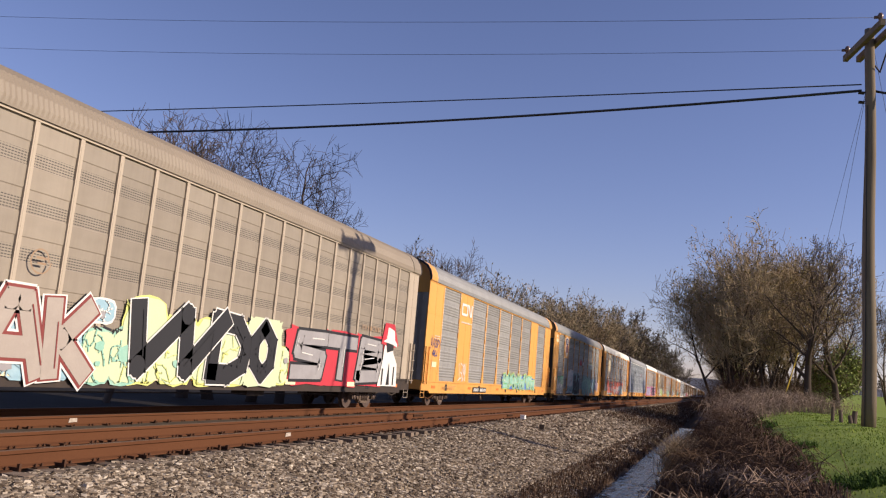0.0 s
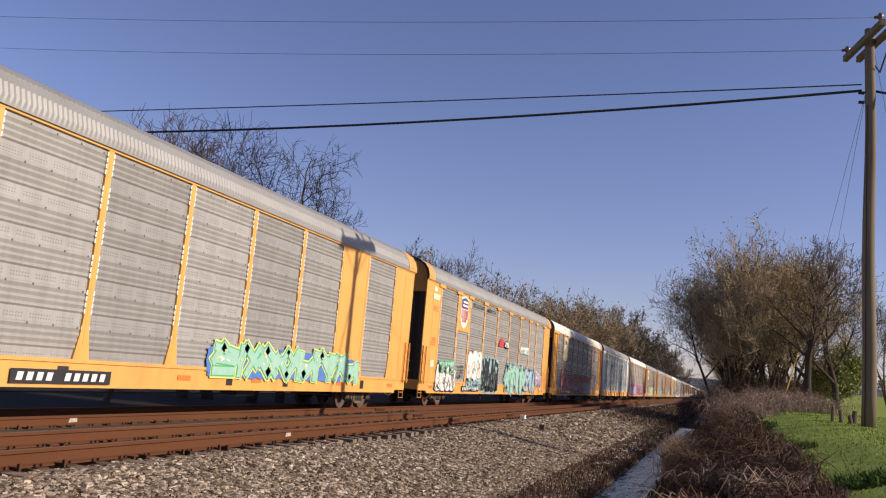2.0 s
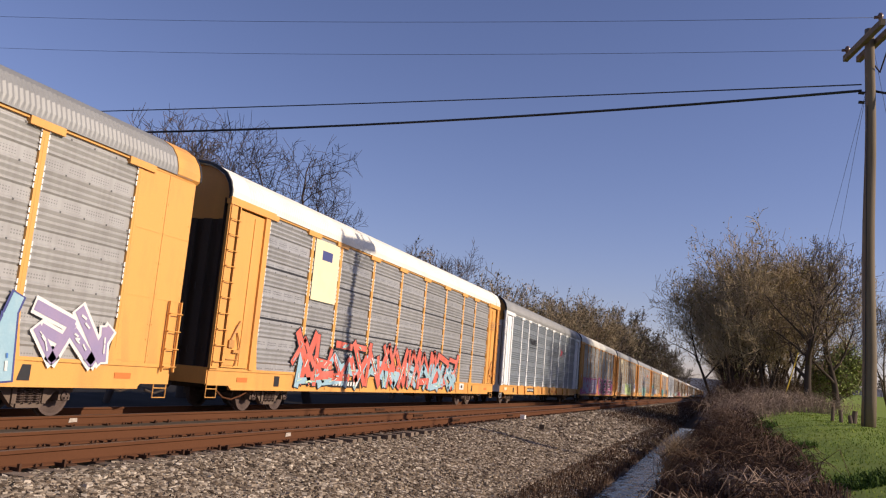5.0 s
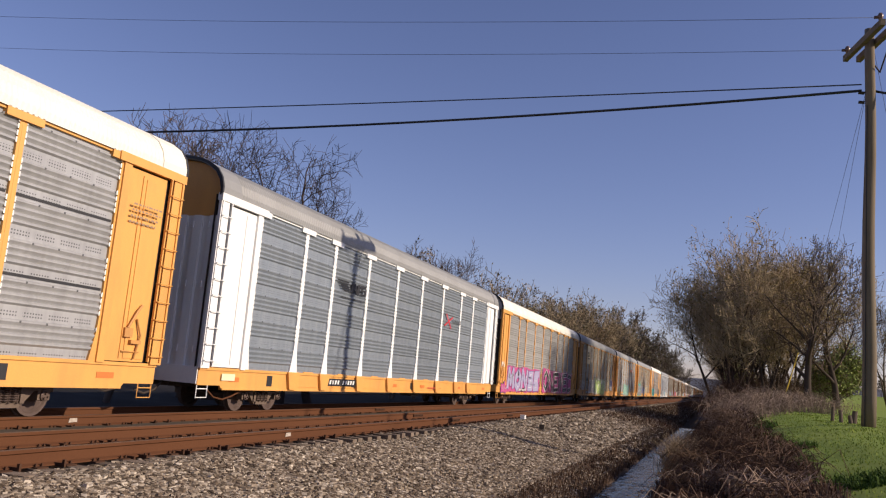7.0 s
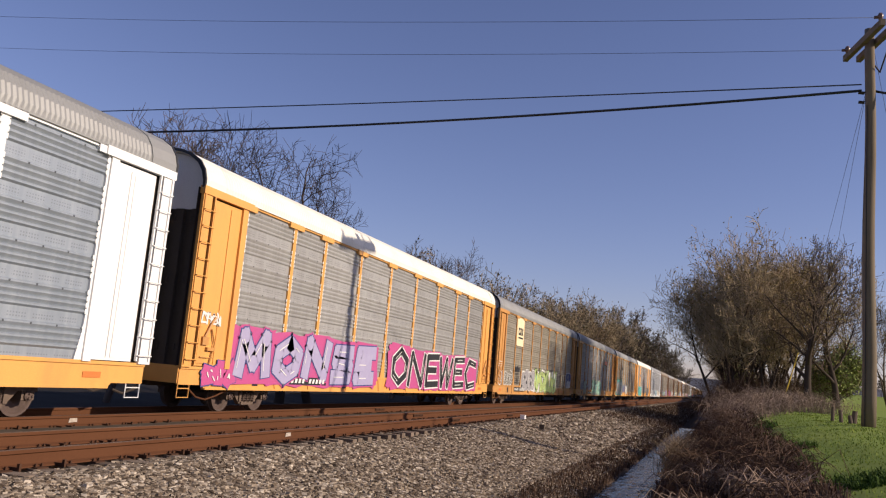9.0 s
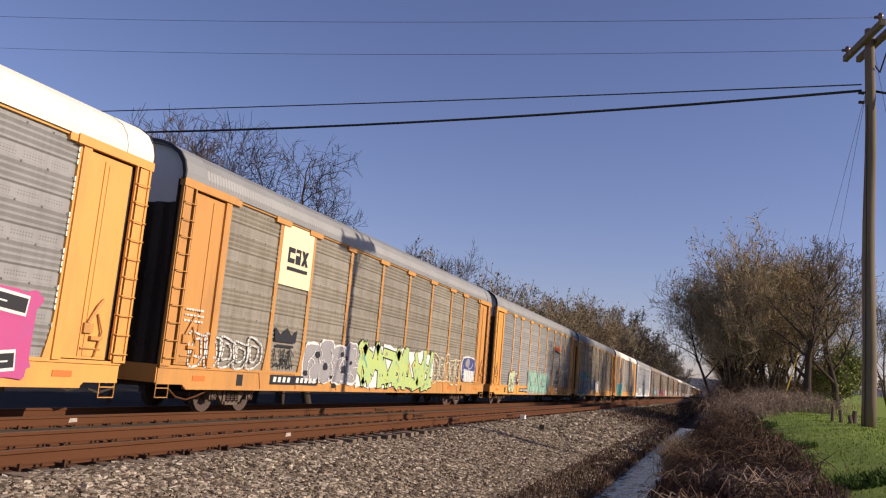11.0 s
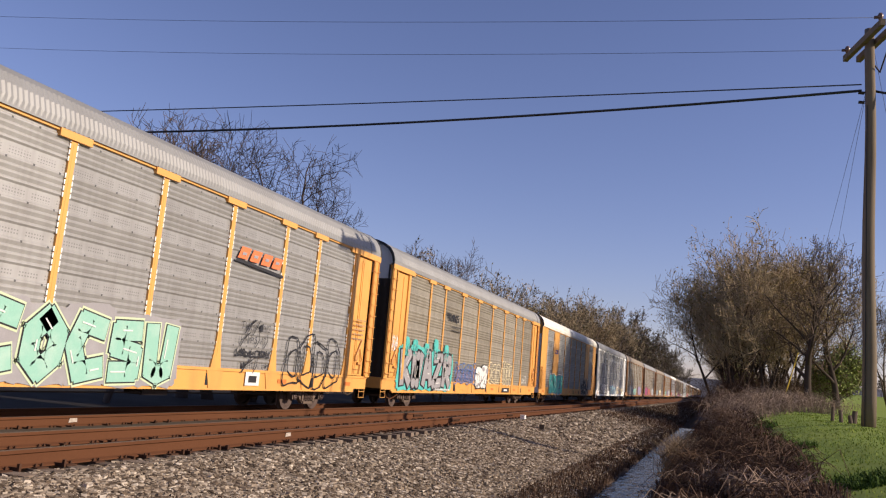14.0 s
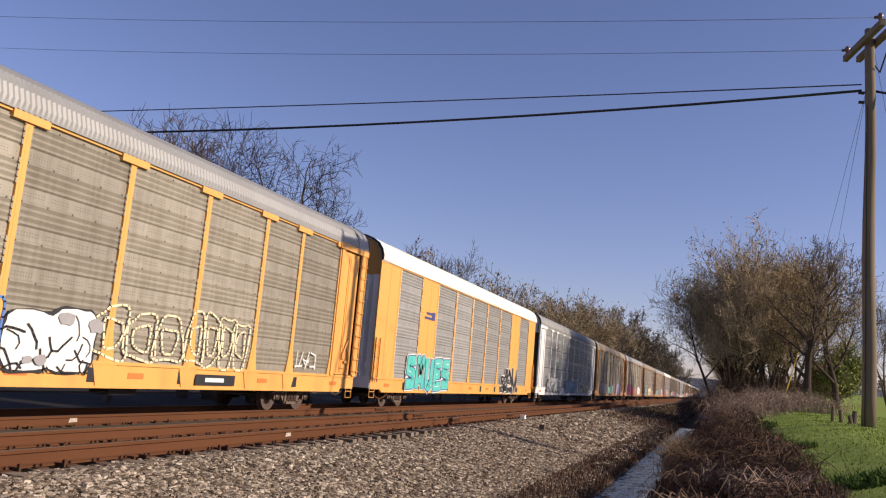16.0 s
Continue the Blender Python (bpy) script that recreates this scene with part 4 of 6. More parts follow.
def wild(car, count, u0, u1, w0, w1, fill, rim, halo=None, back=None, seed=1, accents=("white",), width=0.24, rimw=0.07, name="graffiti", label="wild-style spray-painted graffiti"):
    """Interlocking painted bars that form no readable word."""
    rnd = random.Random(seed)
    mats = [PAINTS[c] for c in (fill, rim, halo or rim, back or rim, *accents)]
    b = Build()
    step = (u1 - u0) / count
    if back:
        for i in range(count):
            blob(b, u0 + step * (i - 0.2), u0 + step * (i + 1.2), w0 - 0.06, w1 + rnd.uniform(-0.1, 0.1), FACE + 0.0004 * i, 3, rnd, 0.09)
    bars = []
    for i in range(count):
        for t in rnd.sample(STROKES, rnd.randint(3, 4)):
            bars.append(([(u0 + step * (i - 0.05 + 1.1 * p + rnd.uniform(-0.08, 0.08)), w0 + (w1 - w0) * min(1, max(0, q + rnd.uniform(-0.08, 0.08)))) for p, q in t], width * rnd.uniform(0.7, 1.2)))
    k = 0
    for extra, m in ([(rimw * 2.4, 2)] if halo else []) + ([(rimw, 1)] if rimw else []) + [(0.0, 0)]:
        for j, (pts, w) in enumerate(bars):
            line(b, pts, w + 2 * extra, FACE + 0.006 + 0.006 * k + 0.00015 * (j % 30), m)
        k += 1
    if width > 0.1:
        for j in range(int((u1 - u0) * 6)):
            pts, w = rnd.choice(bars)
            (pu, pw), (qu, qw) = pts[0], pts[1]
            t = rnd.random() * 0.6
            a = (pu + (qu - pu) * t, pw + (qw - pw) * t + rnd.uniform(-0.3, 0.3) * w)
            c = (pu + (qu - pu) * (t + 0.16), pw + (qw - pw) * (t + 0.16) + rnd.uniform(-0.3, 0.3) * w)
            line(b, [a, c], rnd.uniform(0.015, 0.06), FACE + 0.028 + 0.0001 * (j % 40), 4 + j % len(accents))
    return part(name, mesh_of(name, b.v, b.f, mats, b.m), car, None, label)


def scribble(car, count, u0, u1, w0, w1, color, seed=1):
    return wild(car, count, u0, u1, w0, w1, color, color, None, None, seed, (color,), 0.045, 0.0, "graffiti_tag", "thin sprayed tag without readable letters")


def bubbles(car, count, u0, u1, w0, w1, fill, rim, seed=1, label="bubble-shaped graffiti throw-up", dab="silver"):
    """Rounded outline letters without a readable word."""
    rnd = random.Random(seed)
    b = Build()
    step = (u1 - u0) / count
    for i in range(count):
        a, c = u0 + step * (i - 0.08), u0 + step * (i + 1.08)
        t = w1 - rnd.uniform(0, 0.25) * (w1 - w0)
        blob(b, a - 0.05, c + 0.05, w0 - 0.05, t + 0.05, FACE + 0.001 * i, 1, rnd, 0.05, 28, 0.6)
        blob(b, a, c, w0, t, FACE + 0.012 + 0.001 * i, 0, rnd, 0.05, 28, 0.6)
        for k in range(9):
            u, w = rnd.uniform(a + 0.05 * step, c - 0.05 * step), rnd.uniform(w0, w0 + 0.7 * (t - w0))
            g = rnd.uniform(0, 6.283)
            pts = []
            for q in range(5):
                pts.append((min(max(u, a), c), min(max(w, w0), t)))
                u, w, g = u + 0.14 * step * math.cos(g), w + 0.10 * (w1 - w0) * math.sin(g), g + rnd.uniform(-0.2, 0.9)
            line(b, pts, rnd.uniform(0.018, 0.045), FACE + 0.03 + 0.0002 * k, 1)
        for k in range(2):
            u, w, r = rnd.uniform(a, c), rnd.uniform(w0 + 0.1, t - 0.1), rnd.uniform(0.08, 0.2) * step
            blob(b, u - r, u + r, w - r * 0.7, w + r * 0.7, FACE + 0.033 + 0.0002 * k, 2, rnd, 0.2, 12, 0.8)
    return part("graffiti", mesh_of("graffiti", b.v, b.f, [PAINTS[fill], PAINTS[rim], PAINTS[dab]], b.m), car, None, label)


def outline(car, count, u0, u1, w0, w1, color, seed=1):
    """Loose letter outlines without any fill."""
    rnd = random.Random(seed)
    b = Build()
    step = (u1 - u0) / count
    for i in range(count):
        cu, top = u0 + step * (i + 0.5), w1 - rnd.uniform(0, 0.2) * (w1 - w0)
        for scale, n in ((1.0, 22), (0.55, 14)):
            ph = rnd.uniform(0, 6.283)
            pts = []
            for k in range(n + 1):
                a = 2 * math.pi * (k % n) / n
                q = scale * (1 + 0.16 * math.sin(3 * a + ph))
                pts.append((cu + 0.55 * step * q * math.copysign(abs(math.cos(a)) ** 0.6, math.cos(a)), (w0 + top) / 2 + 0.5 * (top - w0) * q * math.copysign(abs(math.sin(a)) ** 0.6, math.sin(a))))
            line(b, pts, 0.05, FACE + 0.004 + 0.001 * i, 0)
    return part("graffiti_outline", mesh_of("graffiti_outline", b.v, b.f, [PAINTS[color]], b.m), car, None, "sprayed letter outlines without fill")


def patch(car, name, shapes, label="", x=FACE):
    """Flat painted marks: (paint, outline) with outlines in y, z."""
    mats, b = [], Build()
    for k, (c, o) in enumerate(shapes):
        if PAINTS[c] not in mats:
            mats.append(PAINTS[c])
        lay(b, o, [tuple(range(len(o)))], x + 0.003 * (k + 1), mats.index(PAINTS[c]))
    return part(name, mesh_of(name, b.v, b.f, mats, b.m), car, None, label)


def rect(u0, u1, w0, w1, slant=0.0):
    return [(u0, w0), (u1, w0), (u1 + slant, w1), (u0 + slant, w1)]


def plate_number(car, u0, u1, w0, w1):
    h = w1 - w0
    s = [("black", rect(u0, u1, w0, w1))]
    n = 10
    for i in range(n):
        if i == 4:
            continue
        a = u0 + (u1 - u0) * (0.05 + 0.9 * i / n)
        s.append(("white", rect(a, a + (u1 - u0) * 0.055, w0 + 0.22 * h, w0 + 0.78 * h, 0.03)))
    patch(car, "number_board", s, "black board with a row of white bars")


def small_print(car, u0, u1, w0, w1, rows, color, seed=2):
    rnd = random.Random(seed)
    s, h = [], (w1 - w0) / rows
    for r in range(rows):
        u = u0
        while u < u1 - 0.05:
            l = rnd.uniform(0.03, 0.12)
            s.append((color, rect(u, min(u + l, u1), w0 + r * h, w0 + (r + 0.34) * h)))
            u += l + 0.03
    patch(car, "stencil_block", s)


def ring(u, w, r, t, n=20):
    out = [(u + r * math.cos(2 * math.pi * i / n), w + r * math.sin(2 * math.pi * i / n)) for i in range(n)]
    inn = [(u + (r - t) * math.cos(2 * math.pi * i / n), w + (r - t) * math.sin(2 * math.pi * i / n)) for i in range(n)]
    return [[out[i], out[(i + 1) % n], inn[(i + 1) % n], inn[i]] for i in range(n)]


def stencil(car, text, u0, u1, w0, w1, color):
    """Plain upright lettering."""
    b = Build()
    n = len(text)
    cell = (u1 - u0) / n
    for i, ch in enumerate(text):
        v, f = glyph(ch, 0.02)
        if len(v):
            lo, hi = v.min(0), v.max(0)
            t = (v - lo) / np.maximum(hi - lo, 1e-3)
            wd = 0.78 if ch != "I" else 0.25
            lay(b, np.stack([u0 + cell * (i + 0.5) + (t[:, 0] - 0.5) * cell * wd, w0 + t[:, 1] * (w1 - w0)], 1), f, FACE + 0.005, 0)
    return part("lettering", mesh_of("lettering", b.v, b.f, [PAINTS[color]], b.m), car, None, "painted slogan")


def striped(car, u, z, w, h):
    """Five tapering stripes that run into two heavy dark forms."""
    s = [("black", [(u + 0.05 * i * w, z + h * (1 - 0.21 * i)), (u + (0.40 + 0.03 * i) * w, z + h * (1 - 0.21 * i)), (u + (0.40 + 0.03 * i) * w, z + h * (1 - 0.21 * i) - 0.13 * h), (u + (0.05 * i + 0.03) * w, z + h * (1 - 0.21 * i) - 0.13 * h)]) for i in range(5)]
    a, g = u + 0.5 * w, 0.09 * w
    s += [("black", rect(a, a + g, z, z + h)), ("black", [(a + 0.3 * g, z + h), (a + 1.3 * g, z + h), (a + 2.7 * g, z), (a + 1.7 * g, z)]), ("black", rect(a + 2.1 * g, a + 3.0 * g, z, z + h))]
    a += 3.2 * g
    s += [("black", rect(a, a + 2.1 * g, z + h * k, z + h * (k + 0.2))) for k in (0.0, 0.4, 0.8)] + [("black", rect(a, a + 0.8 * g, z + 0.45 * h, z + 0.95 * h)), ("black", rect(a + 1.3 * g, a + 2.1 * g, z + 0.05 * h, z + 0.55 * h))]
    patch(car, "stripe_emblem", s, "black striped emblem")


def decorate():
    c = CARS[0]
    bubbles(c, 3, -7.4, -4.9, 0.8, 2.05, "sky", "sky", 3)
    slab(c, "A", -7.45, -5.6, 0.72, 2.4, "ash", "maroon", "white", None, 3, 0.40, 0.06, "maroon", lift_x=0.036)
    slab(c, "K", -5.9, -4.5, 0.72, 2.4, "ash", "maroon", "white", None, 4, 0.40, 0.06, "maroon", lift_x=0.040)
    bubbles(c, 2, -4.7, -3.1, 0.72, 1.95, "pale_green", "mint", 5, "pale green painted patch", "mint")
    scribble(c, 5, -4.5, -3.3, 1.5, 1.85, "black", 4)
    scribble(c, 5, -4.5, -3.3, 1.0, 1.4, "black", 5)
    bubbles(c, 1, -4.65, -4.05, 1.95, 2.45, "sky", "white", 61)
    bubbles(c, 4, -3.6, 1.4, 0.75, 2.6, "pale_green", "yellow", 66, "pale green painted patch", "mint")
    slab(c, "W", -3.75, 0.1, 0.78, 2.6, "black", "white", None, None, 6, 0.50, 0.04, "black", lift_x=0.044)
    slab(c, "D", -0.75, 1.35, 0.78, 2.62, "black", "white", None, None, 7, 0.50, 0.04, "black", lift_x=0.036)
    slab(c, "O", 1.2, 2.65, 0.82, 2.55, "black", "white", None, "pale_green", 8, 0.44, 0.04, "black", lift_x=0.040)
    bubbles(c, 1, 2.7, 3.4, 0.82, 2.15, "pale_green", "yellow", 62)
    slab(c, "STB", 3.55, 10.5, 0.9, 2.5, "silver", "black", None, "red", 7, 0.42, 0.09, "white")
    patch(c, "painted_figure", [("white", [(10.1, 0.85), (11.95, 0.85), (11.85, 1.7), (11.4, 2.1), (11.3, 2.5), (10.5, 2.45), (10.4, 1.75)]),
                                ("red", [(10.15, 2.4), (10.4, 3.2), (11.3, 3.2), (11.85, 2.4), (11.3, 2.3)]), ("white", [(10.3, 2.5), (11.7, 2.36), (11.7, 2.46), (11.45, 2.6), (11.35, 2.95), (11.0, 3.02), (10.7, 3.05), (10.62, 2.6)]),
                                ("black", [(10.75, 2.1), (11.35, 2.2), (11.35, 2.42), (10.6, 2.48)]), ("black", [(10.9, 0.9), (11.2, 0.9), (11.05, 1.75)]), ("black", rect(11.5, 11.6, 0.9, 1.6)), ("black", rect(10.4, 10.5, 0.9, 1.5))],
          "white and black painted shape with a red rim", FACE + 0.034)
    stencil(c, "WWW.CN.CA", 8.35, 10.4, 2.78, 2.98, "brown")
    patch(c, "round_stencil", [("brown", q) for q in ring(-6.14, 2.9, 0.24, 0.03)] + [("brown", rect(-6.28, -6.0, 2.94, 2.98)), ("brown", rect(-6.24, -6.04, 2.84, 2.88))])
    for u in (-6.6, -2.6, 0.4, 3.4, 7.6):
        patch(c, "yellow_sticker", [("cream", rect(u, u + 0.6, 0.8, 0.95))])

    c = CARS[1]
    scrawl(c, "WASP", -12.95, -11.7, 2.6, 3.0, "navy", 2, 0.0)
    scribble(c, 2, -12.6, -11.9, 2.2, 2.5, "navy", 3)
    w = "white"
    patch(c, "emblem", [(w, rect(-8.75, -7.95, 4.86, 4.98)), (w, rect(-8.78, -8.62, 4.42, 4.98)), (w, rect(-8.75, -7.95, 4.38, 4.5)), (w, rect(-7.95, -7.79, 4.42, 4.98)),
                        (w, [(-7.79, 4.98), (-7.6, 4.98), (-7.25, 4.4), (-7.42, 4.38)]), (w, rect(-7.28, -7.1, 4.4, 5.0))], "white interlocked emblem")
    small_print(c, -8.7, -7.1, 4.02, 4.22, 1, "white", 5)
    scribble(c, 4, -8.6, -7.4, 1.2, 2.1, "white", 4)
    plate_number(c, -5.85, -3.3, 0.68, 0.95)
    wild(c, 8, 0.2, 8.8, 1.0, 1.75, "mint", "green", "yellow", "blue", 9, ("yellow", "white", "mint"), 0.24, 0.035)
    patch(c, "yellow_sticker", [("cream", rect(-12.55, -11.95, 1.75, 1.98))])
    small_print(c, -12.5, -11.8, 3.0, 3.2, 2, "white", 6)
    small_print(c, -10.8, -9.2, 0.8, 1.0, 3, "brown", 7)

    c = CARS[2]
    bubbles(c, 4, -11.5, -8.75, 0.72, 2.05, "white", "black", 11)
    bubbles(c, 3, -11.2, -8.9, 1.5, 2.1, "mint", "green", 12)
    u, z0, z1 = -7.97, 3.75, 5.36
    shield = [(u - 0.62, z1 - 0.12), (u - 0.36, z1 - 0.08), (u, z1), (u + 0.36, z1 - 0.08), (u + 0.62, z1 - 0.12), (u + 0.58, z1 - 0.4), (u + 0.66, z0 + 0.5), (u + 0.4, z0 + 0.16), (u, z0), (u - 0.4, z0 + 0.16), (u - 0.66, z0 + 0.5), (u - 0.58, z1 - 0.4)]
    inner = [(u + (a - u) * 0.88, 4.55 + (b - 4.55) * 0.9) for a, b in shield]
    top = [p for p in inner if p[1] > 4.7]
    s = [("white", shield), ("navy", [(u - 0.55, 4.72), (u + 0.55, 4.72), inner[4], inner[3], inner[2], inner[1], inner[0]])]
    for i in range(6):
        a = u - 0.5 + i * 0.18
        s.append(("red", rect(a, a + 0.09, 4.22 if i in (0, 5) else 4.06, 4.68)))
    s += [("white", rect(u - 0.38, u + 0.38, 5.0, 5.1)), ("white", rect(u - 0.42, u + 0.42, 4.82, 4.92))]
    patch(c, "shield_emblem", s, "red, white and blue shield emblem")
    stencil(c, "BUILDING", -6.45, -4.45, 4.98, 5.2, "black")
    stencil(c, "AMERICA", -3.95, -2.1, 4.98, 5.2, "black")
    bubbles(c, 3, -6.8, -4.35, 1.2, 2.8, "white", "brown", 13, dab="sky")
    bubbles(c, 4, -6.8, -4.4, 0.8, 1.5, "sky", "black", 53, dab="mint")
    patch(c, "red_shape", [("red", [(-5.3, 1.3), (-4.6, 1.35), (-4.5, 1.9), (-4.9, 2.1), (-5.35, 1.8)])])
    wild(c, 5, -4.1, -0.8, 0.8, 2.45, "black", "mint", "sky", "sky", 14, ("mint", "sky"), 0.34, 0.04)
    patch(c, "red_shape", [("red", [(-0.9, 3.3), (0.2, 3.3), (0.1, 3.7), (-0.25, 3.85), (-0.7, 3.7)])])
    bubbles(c, 1, 0.5, 1.3, 3.3, 3.75, "white", "black", 15)
    wild(c, 5, 0.9, 6.2, 0.78, 2.3, "mint", "black", "sky", None, 16, ("white", "sky", "black"), 0.36, 0.05)
    wild(c, 3, 6.2, 9.0, 0.8, 2.2, "sky", "navy", None, None, 17, ("white", "blue"), 0.3, 0.05)
    wild(c, 2, 9.4, 11.4, 1.1, 2.1, "violet", "white", None, None, 18)
    bubbles(c, 3, 4.5, 6.8, 3.2, 3.65, "white", "mint", 19)
    plate_number(c, -7.5, -4.85, 0.72, 0.98)
    scribble(c, 3, -8.6, -7.4, 1.3, 2.0, "black", 20)
    patch(c, "white_label", [("white", rect(-12.6, -12.25, 5.05, 5.25)), ("cream", rect(-12.7, -11.8, 4.7, 4.95))])
    small_print(c, -12.6, -11.85, 4.2, 4.5, 3, "brown", 8)
    small_print(c, -12.5, -11.9, 2.7, 3.1, 4, "logo_red", 9)
    patch(c, "yellow_sticker", [("cream", rect(-12.4, -11.95, 1.75, 2.05))])

    c = CARS[3]
    wild(c, 9, -9.3, 6.4, 0.8, 1.8, "sky", "black", None, None, 22, ("white", "mint", "pale_green"), 0.26, 0.04)
    wild(c, 12, -9.5, 6.6, 0.85, 2.35, "coral", "black", None, None, 21, ("white", "mint", "orange_red", "sky"), 0.25, 0.05)
    patch(c, "white_label", [("white", rect(7.2, 7.9, 0.8, 1.1)), ("black", rect(7.45, 7.7, 0.88, 1.02))])
    patch(c, "orange_panel", [("cream", rect(-8.8, -7.1, 3.4, 5.3)), ("navy", rect(-8.3, -7.6, 4.7, 5.0))])
    small_print(c, 12.0, 12.9, 4.1, 4.6, 4, "brown", 10)
    plate_number(c, -7.0, -4.6, 0.76, 1.0)

    c = CARS[4]
    striped(c, -6.70, 3.92, 2.3, 0.36)
    small_print(c, -6.3, -4.45, 3.70, 3.86, 1, "black", 3)
    patch(c, "red_cross_mark", [("red", [(4.55, 3.7), (4.62, 3.64), (5.75, 4.1), (5.7, 4.17)]), ("red", [(4.7, 4.2), (4.8, 4.25), (5.6, 3.62), (5.52, 3.56)])], "red sprayed cross")
    stencil(c, "HOURGLASS", 5.7, 7.0, 3.88, 4.06, "black")
    plate_number(c, -6.62, -4.5, 0.80, 1.03)
    small_print(c, 3.0, 4.6, 0.8, 1.0, 1, "logo_red", 4)
    patch(c, "yellow_sticker", [("cream", rect(-12.6, -12.0, 0.85, 1.02))])

    c = CARS[5]
    slab(c, "MONSE", -11.4, -2.2, 0.85, 2.25, "lilac", "navy", "magenta", "magenta", 25, 0.46, 0.04)
    wild(c, 2, -12.7, -11.3, 0.82, 1.25, "magenta", "navy", None, None, 63, ("white",), 0.3, 0.03)
    slab(c, "ONEWEC", -0.7, 10.9, 0.85, 2.35, "black", "white", "magenta", "magenta", 26, 0.26, 0.06)
    plate_number(c, -8.4, -6.0, 0.80, 1.03)
    scribble(c, 4, -13.0, -12.2, 2.2, 2.5, "white", 27)

    c = CARS[6]
    patch(c, "cream_panel", [("cream", rect(-8.88, -7.02, 3.62, 5.38)), ("black", rect(-8.5, -8.1, 4.3, 4.75)), ("cream", rect(-8.38, -8.1, 4.44, 4.6)), ("black", rect(-8.05, -7.75, 4.3, 4.75)), ("cream", rect(-8.05, -7.85, 4.56, 4.64)),
                             ("black", [(-7.7, 4.3), (-7.56, 4.3), (-7.3, 4.75), (-7.44, 4.75)]), ("black", [(-7.44, 4.3), (-7.3, 4.3), (-7.56, 4.75), (-7.7, 4.75)]), ("black", rect(-8.5, -7.3, 4.08, 4.18))], "cream sheet with a dark blocky emblem")
    outline(c, 5, -12.6, -9.4, 1.2, 2.0, "white", 28)
    patch(c, "crown_shape", [("black", [(-8.7, 2.0), (-7.5, 2.0), (-7.45, 2.4), (-7.75, 2.2), (-8.05, 2.42), (-8.4, 2.2), (-8.75, 2.42)]), ("black", rect(-8.6, -7.6, 1.85, 1.92))], "black sprayed crown shape")
    scribble(c, 4, -8.7, -7.5, 1.25, 1.8, "black", 29)
    bubbles(c, 4, -6.8, -3.0, 0.9, 2.25, "silver", "white", 30, dab="black")
    wild(c, 7, -2.9, 4.8, 0.85, 2.3, "lime", "black", None, "white", 31, ("coral", "yellow", "sky", "teal", "lime"), 0.38, 0.05)
    outline(c, 5, 5.0, 9.0, 1.1, 2.35, "cream", 32)
    bubbles(c, 1, 9.4, 11.4, 1.25, 2.6, "navy", "white", 33, "dark blue rounded graffiti shape")
    patch(c, "white_shape", [("white", [(9.6, 1.25), (11.2, 1.25), (11.25, 1.75), (9.55, 1.75)])] + [("black", rect(9.75 + 0.3 * i, 9.78 + 0.3 * i, 1.25, 1.75)) for i in range(5)], "", FACE + 0.034)
    plate_number(c, -8.7, -5.8, 0.80, 1.06)
    small_print(c, -12.9, -12.2, 2.2, 2.6, 3, "white", 5)

    c = CARS[7]
    bubbles(c, 2, -9.5, -8.15, 0.75, 2.1, "pale_green", "maroon", 34)
    bubbles(c, 1, -8.0, -7.5, 1.68, 2.0, "pale_green", "maroon", 64)
    bubbles(c, 1, -7.4, -6.98, 1.32, 1.62, "pale_green", "maroon", 65)
    slab(c, "NCOCSU", -4.2, 2.5, 0.75, 2.15, "mint", "black", "pale_green", "silver", 35, 0.42, 0.03)
    s = 0.16
    patch(c, "slanted_emblem", [("orange_red", rect(4.55 + 0.56 * i, 5.0 + 0.56 * i, 4.02 - 0.01 * i, 4.34 - 0.01 * i, 0.16)) for i in range(4)]
          + [("silver", rect(4.72 + 0.56 * i, 4.92 + 0.56 * i, 4.12, 4.2, 0.04)) for i in range(4)] + [("black", [(4.4, 3.92), (6.9, 3.78), (6.9, 3.86), (4.5, 4.0)])], "orange-red slanted emblem")
    scrawl(c, "THROWING", 5.1, 6.6, 2.2, 2.4, "black", 36, 0.0)
    scrawl(c, "LAMPS AT", 5.15, 6.45, 1.86, 2.05, "black", 37, 0.0)
    scribble(c, 7, 5.0, 6.7, 1.5, 1.7, "black", 39)
    scrawl(c, "TIGHTEN UP!", 5.2, 6.75, 1.18, 1.36, "black", 40, 0.0)
    outline(c, 4, 7.6, 11.1, 0.75, 2.3, "black", 38)
    patch(c, "white_label", [("white", rect(5.6, 6.3, 0.74, 1.1)), ("black", rect(5.75, 6.15, 0.82, 1.0))])
    plate_number(c, -6.6, -4.4, 0.78, 1.0)
    small_print(c, 12.0, 12.8, 2.4, 3.2, 5, "brown", 6)

    c = CARS[8]
    slab(c, "KWAZR", -12.0, -5.4, 0.82, 2.4, "silver", "black", "black", "teal", 40, 0.42, 0.06)
    for k, u in enumerate((-11.6, -10.6, -9.2, -8.0, -6.5)):
        bubbles(c, 1, u, u + 0.45, 2.1, 2.85 + 0.2 * (k == 3), "teal", "teal", 60 + k)
    striped(c, -6.72, 3.95, 1.9, 0.34)
    small_print(c, -5.85, -4.5, 3.5, 3.86, 2, "black", 3)
    outline(c, 6, -4.8, -1.3, 1.1, 2.15, "blue", 41)
    outline(c, 5, -4.6, -1.5, 1.2, 1.9, "violet", 51)
    bubbles(c, 2, -1.2, 0.9, 0.9, 2.2, "white", "black", 42)
    outline(c, 3, 1.0, 3.8, 1.2, 2.3, "cream", 43)
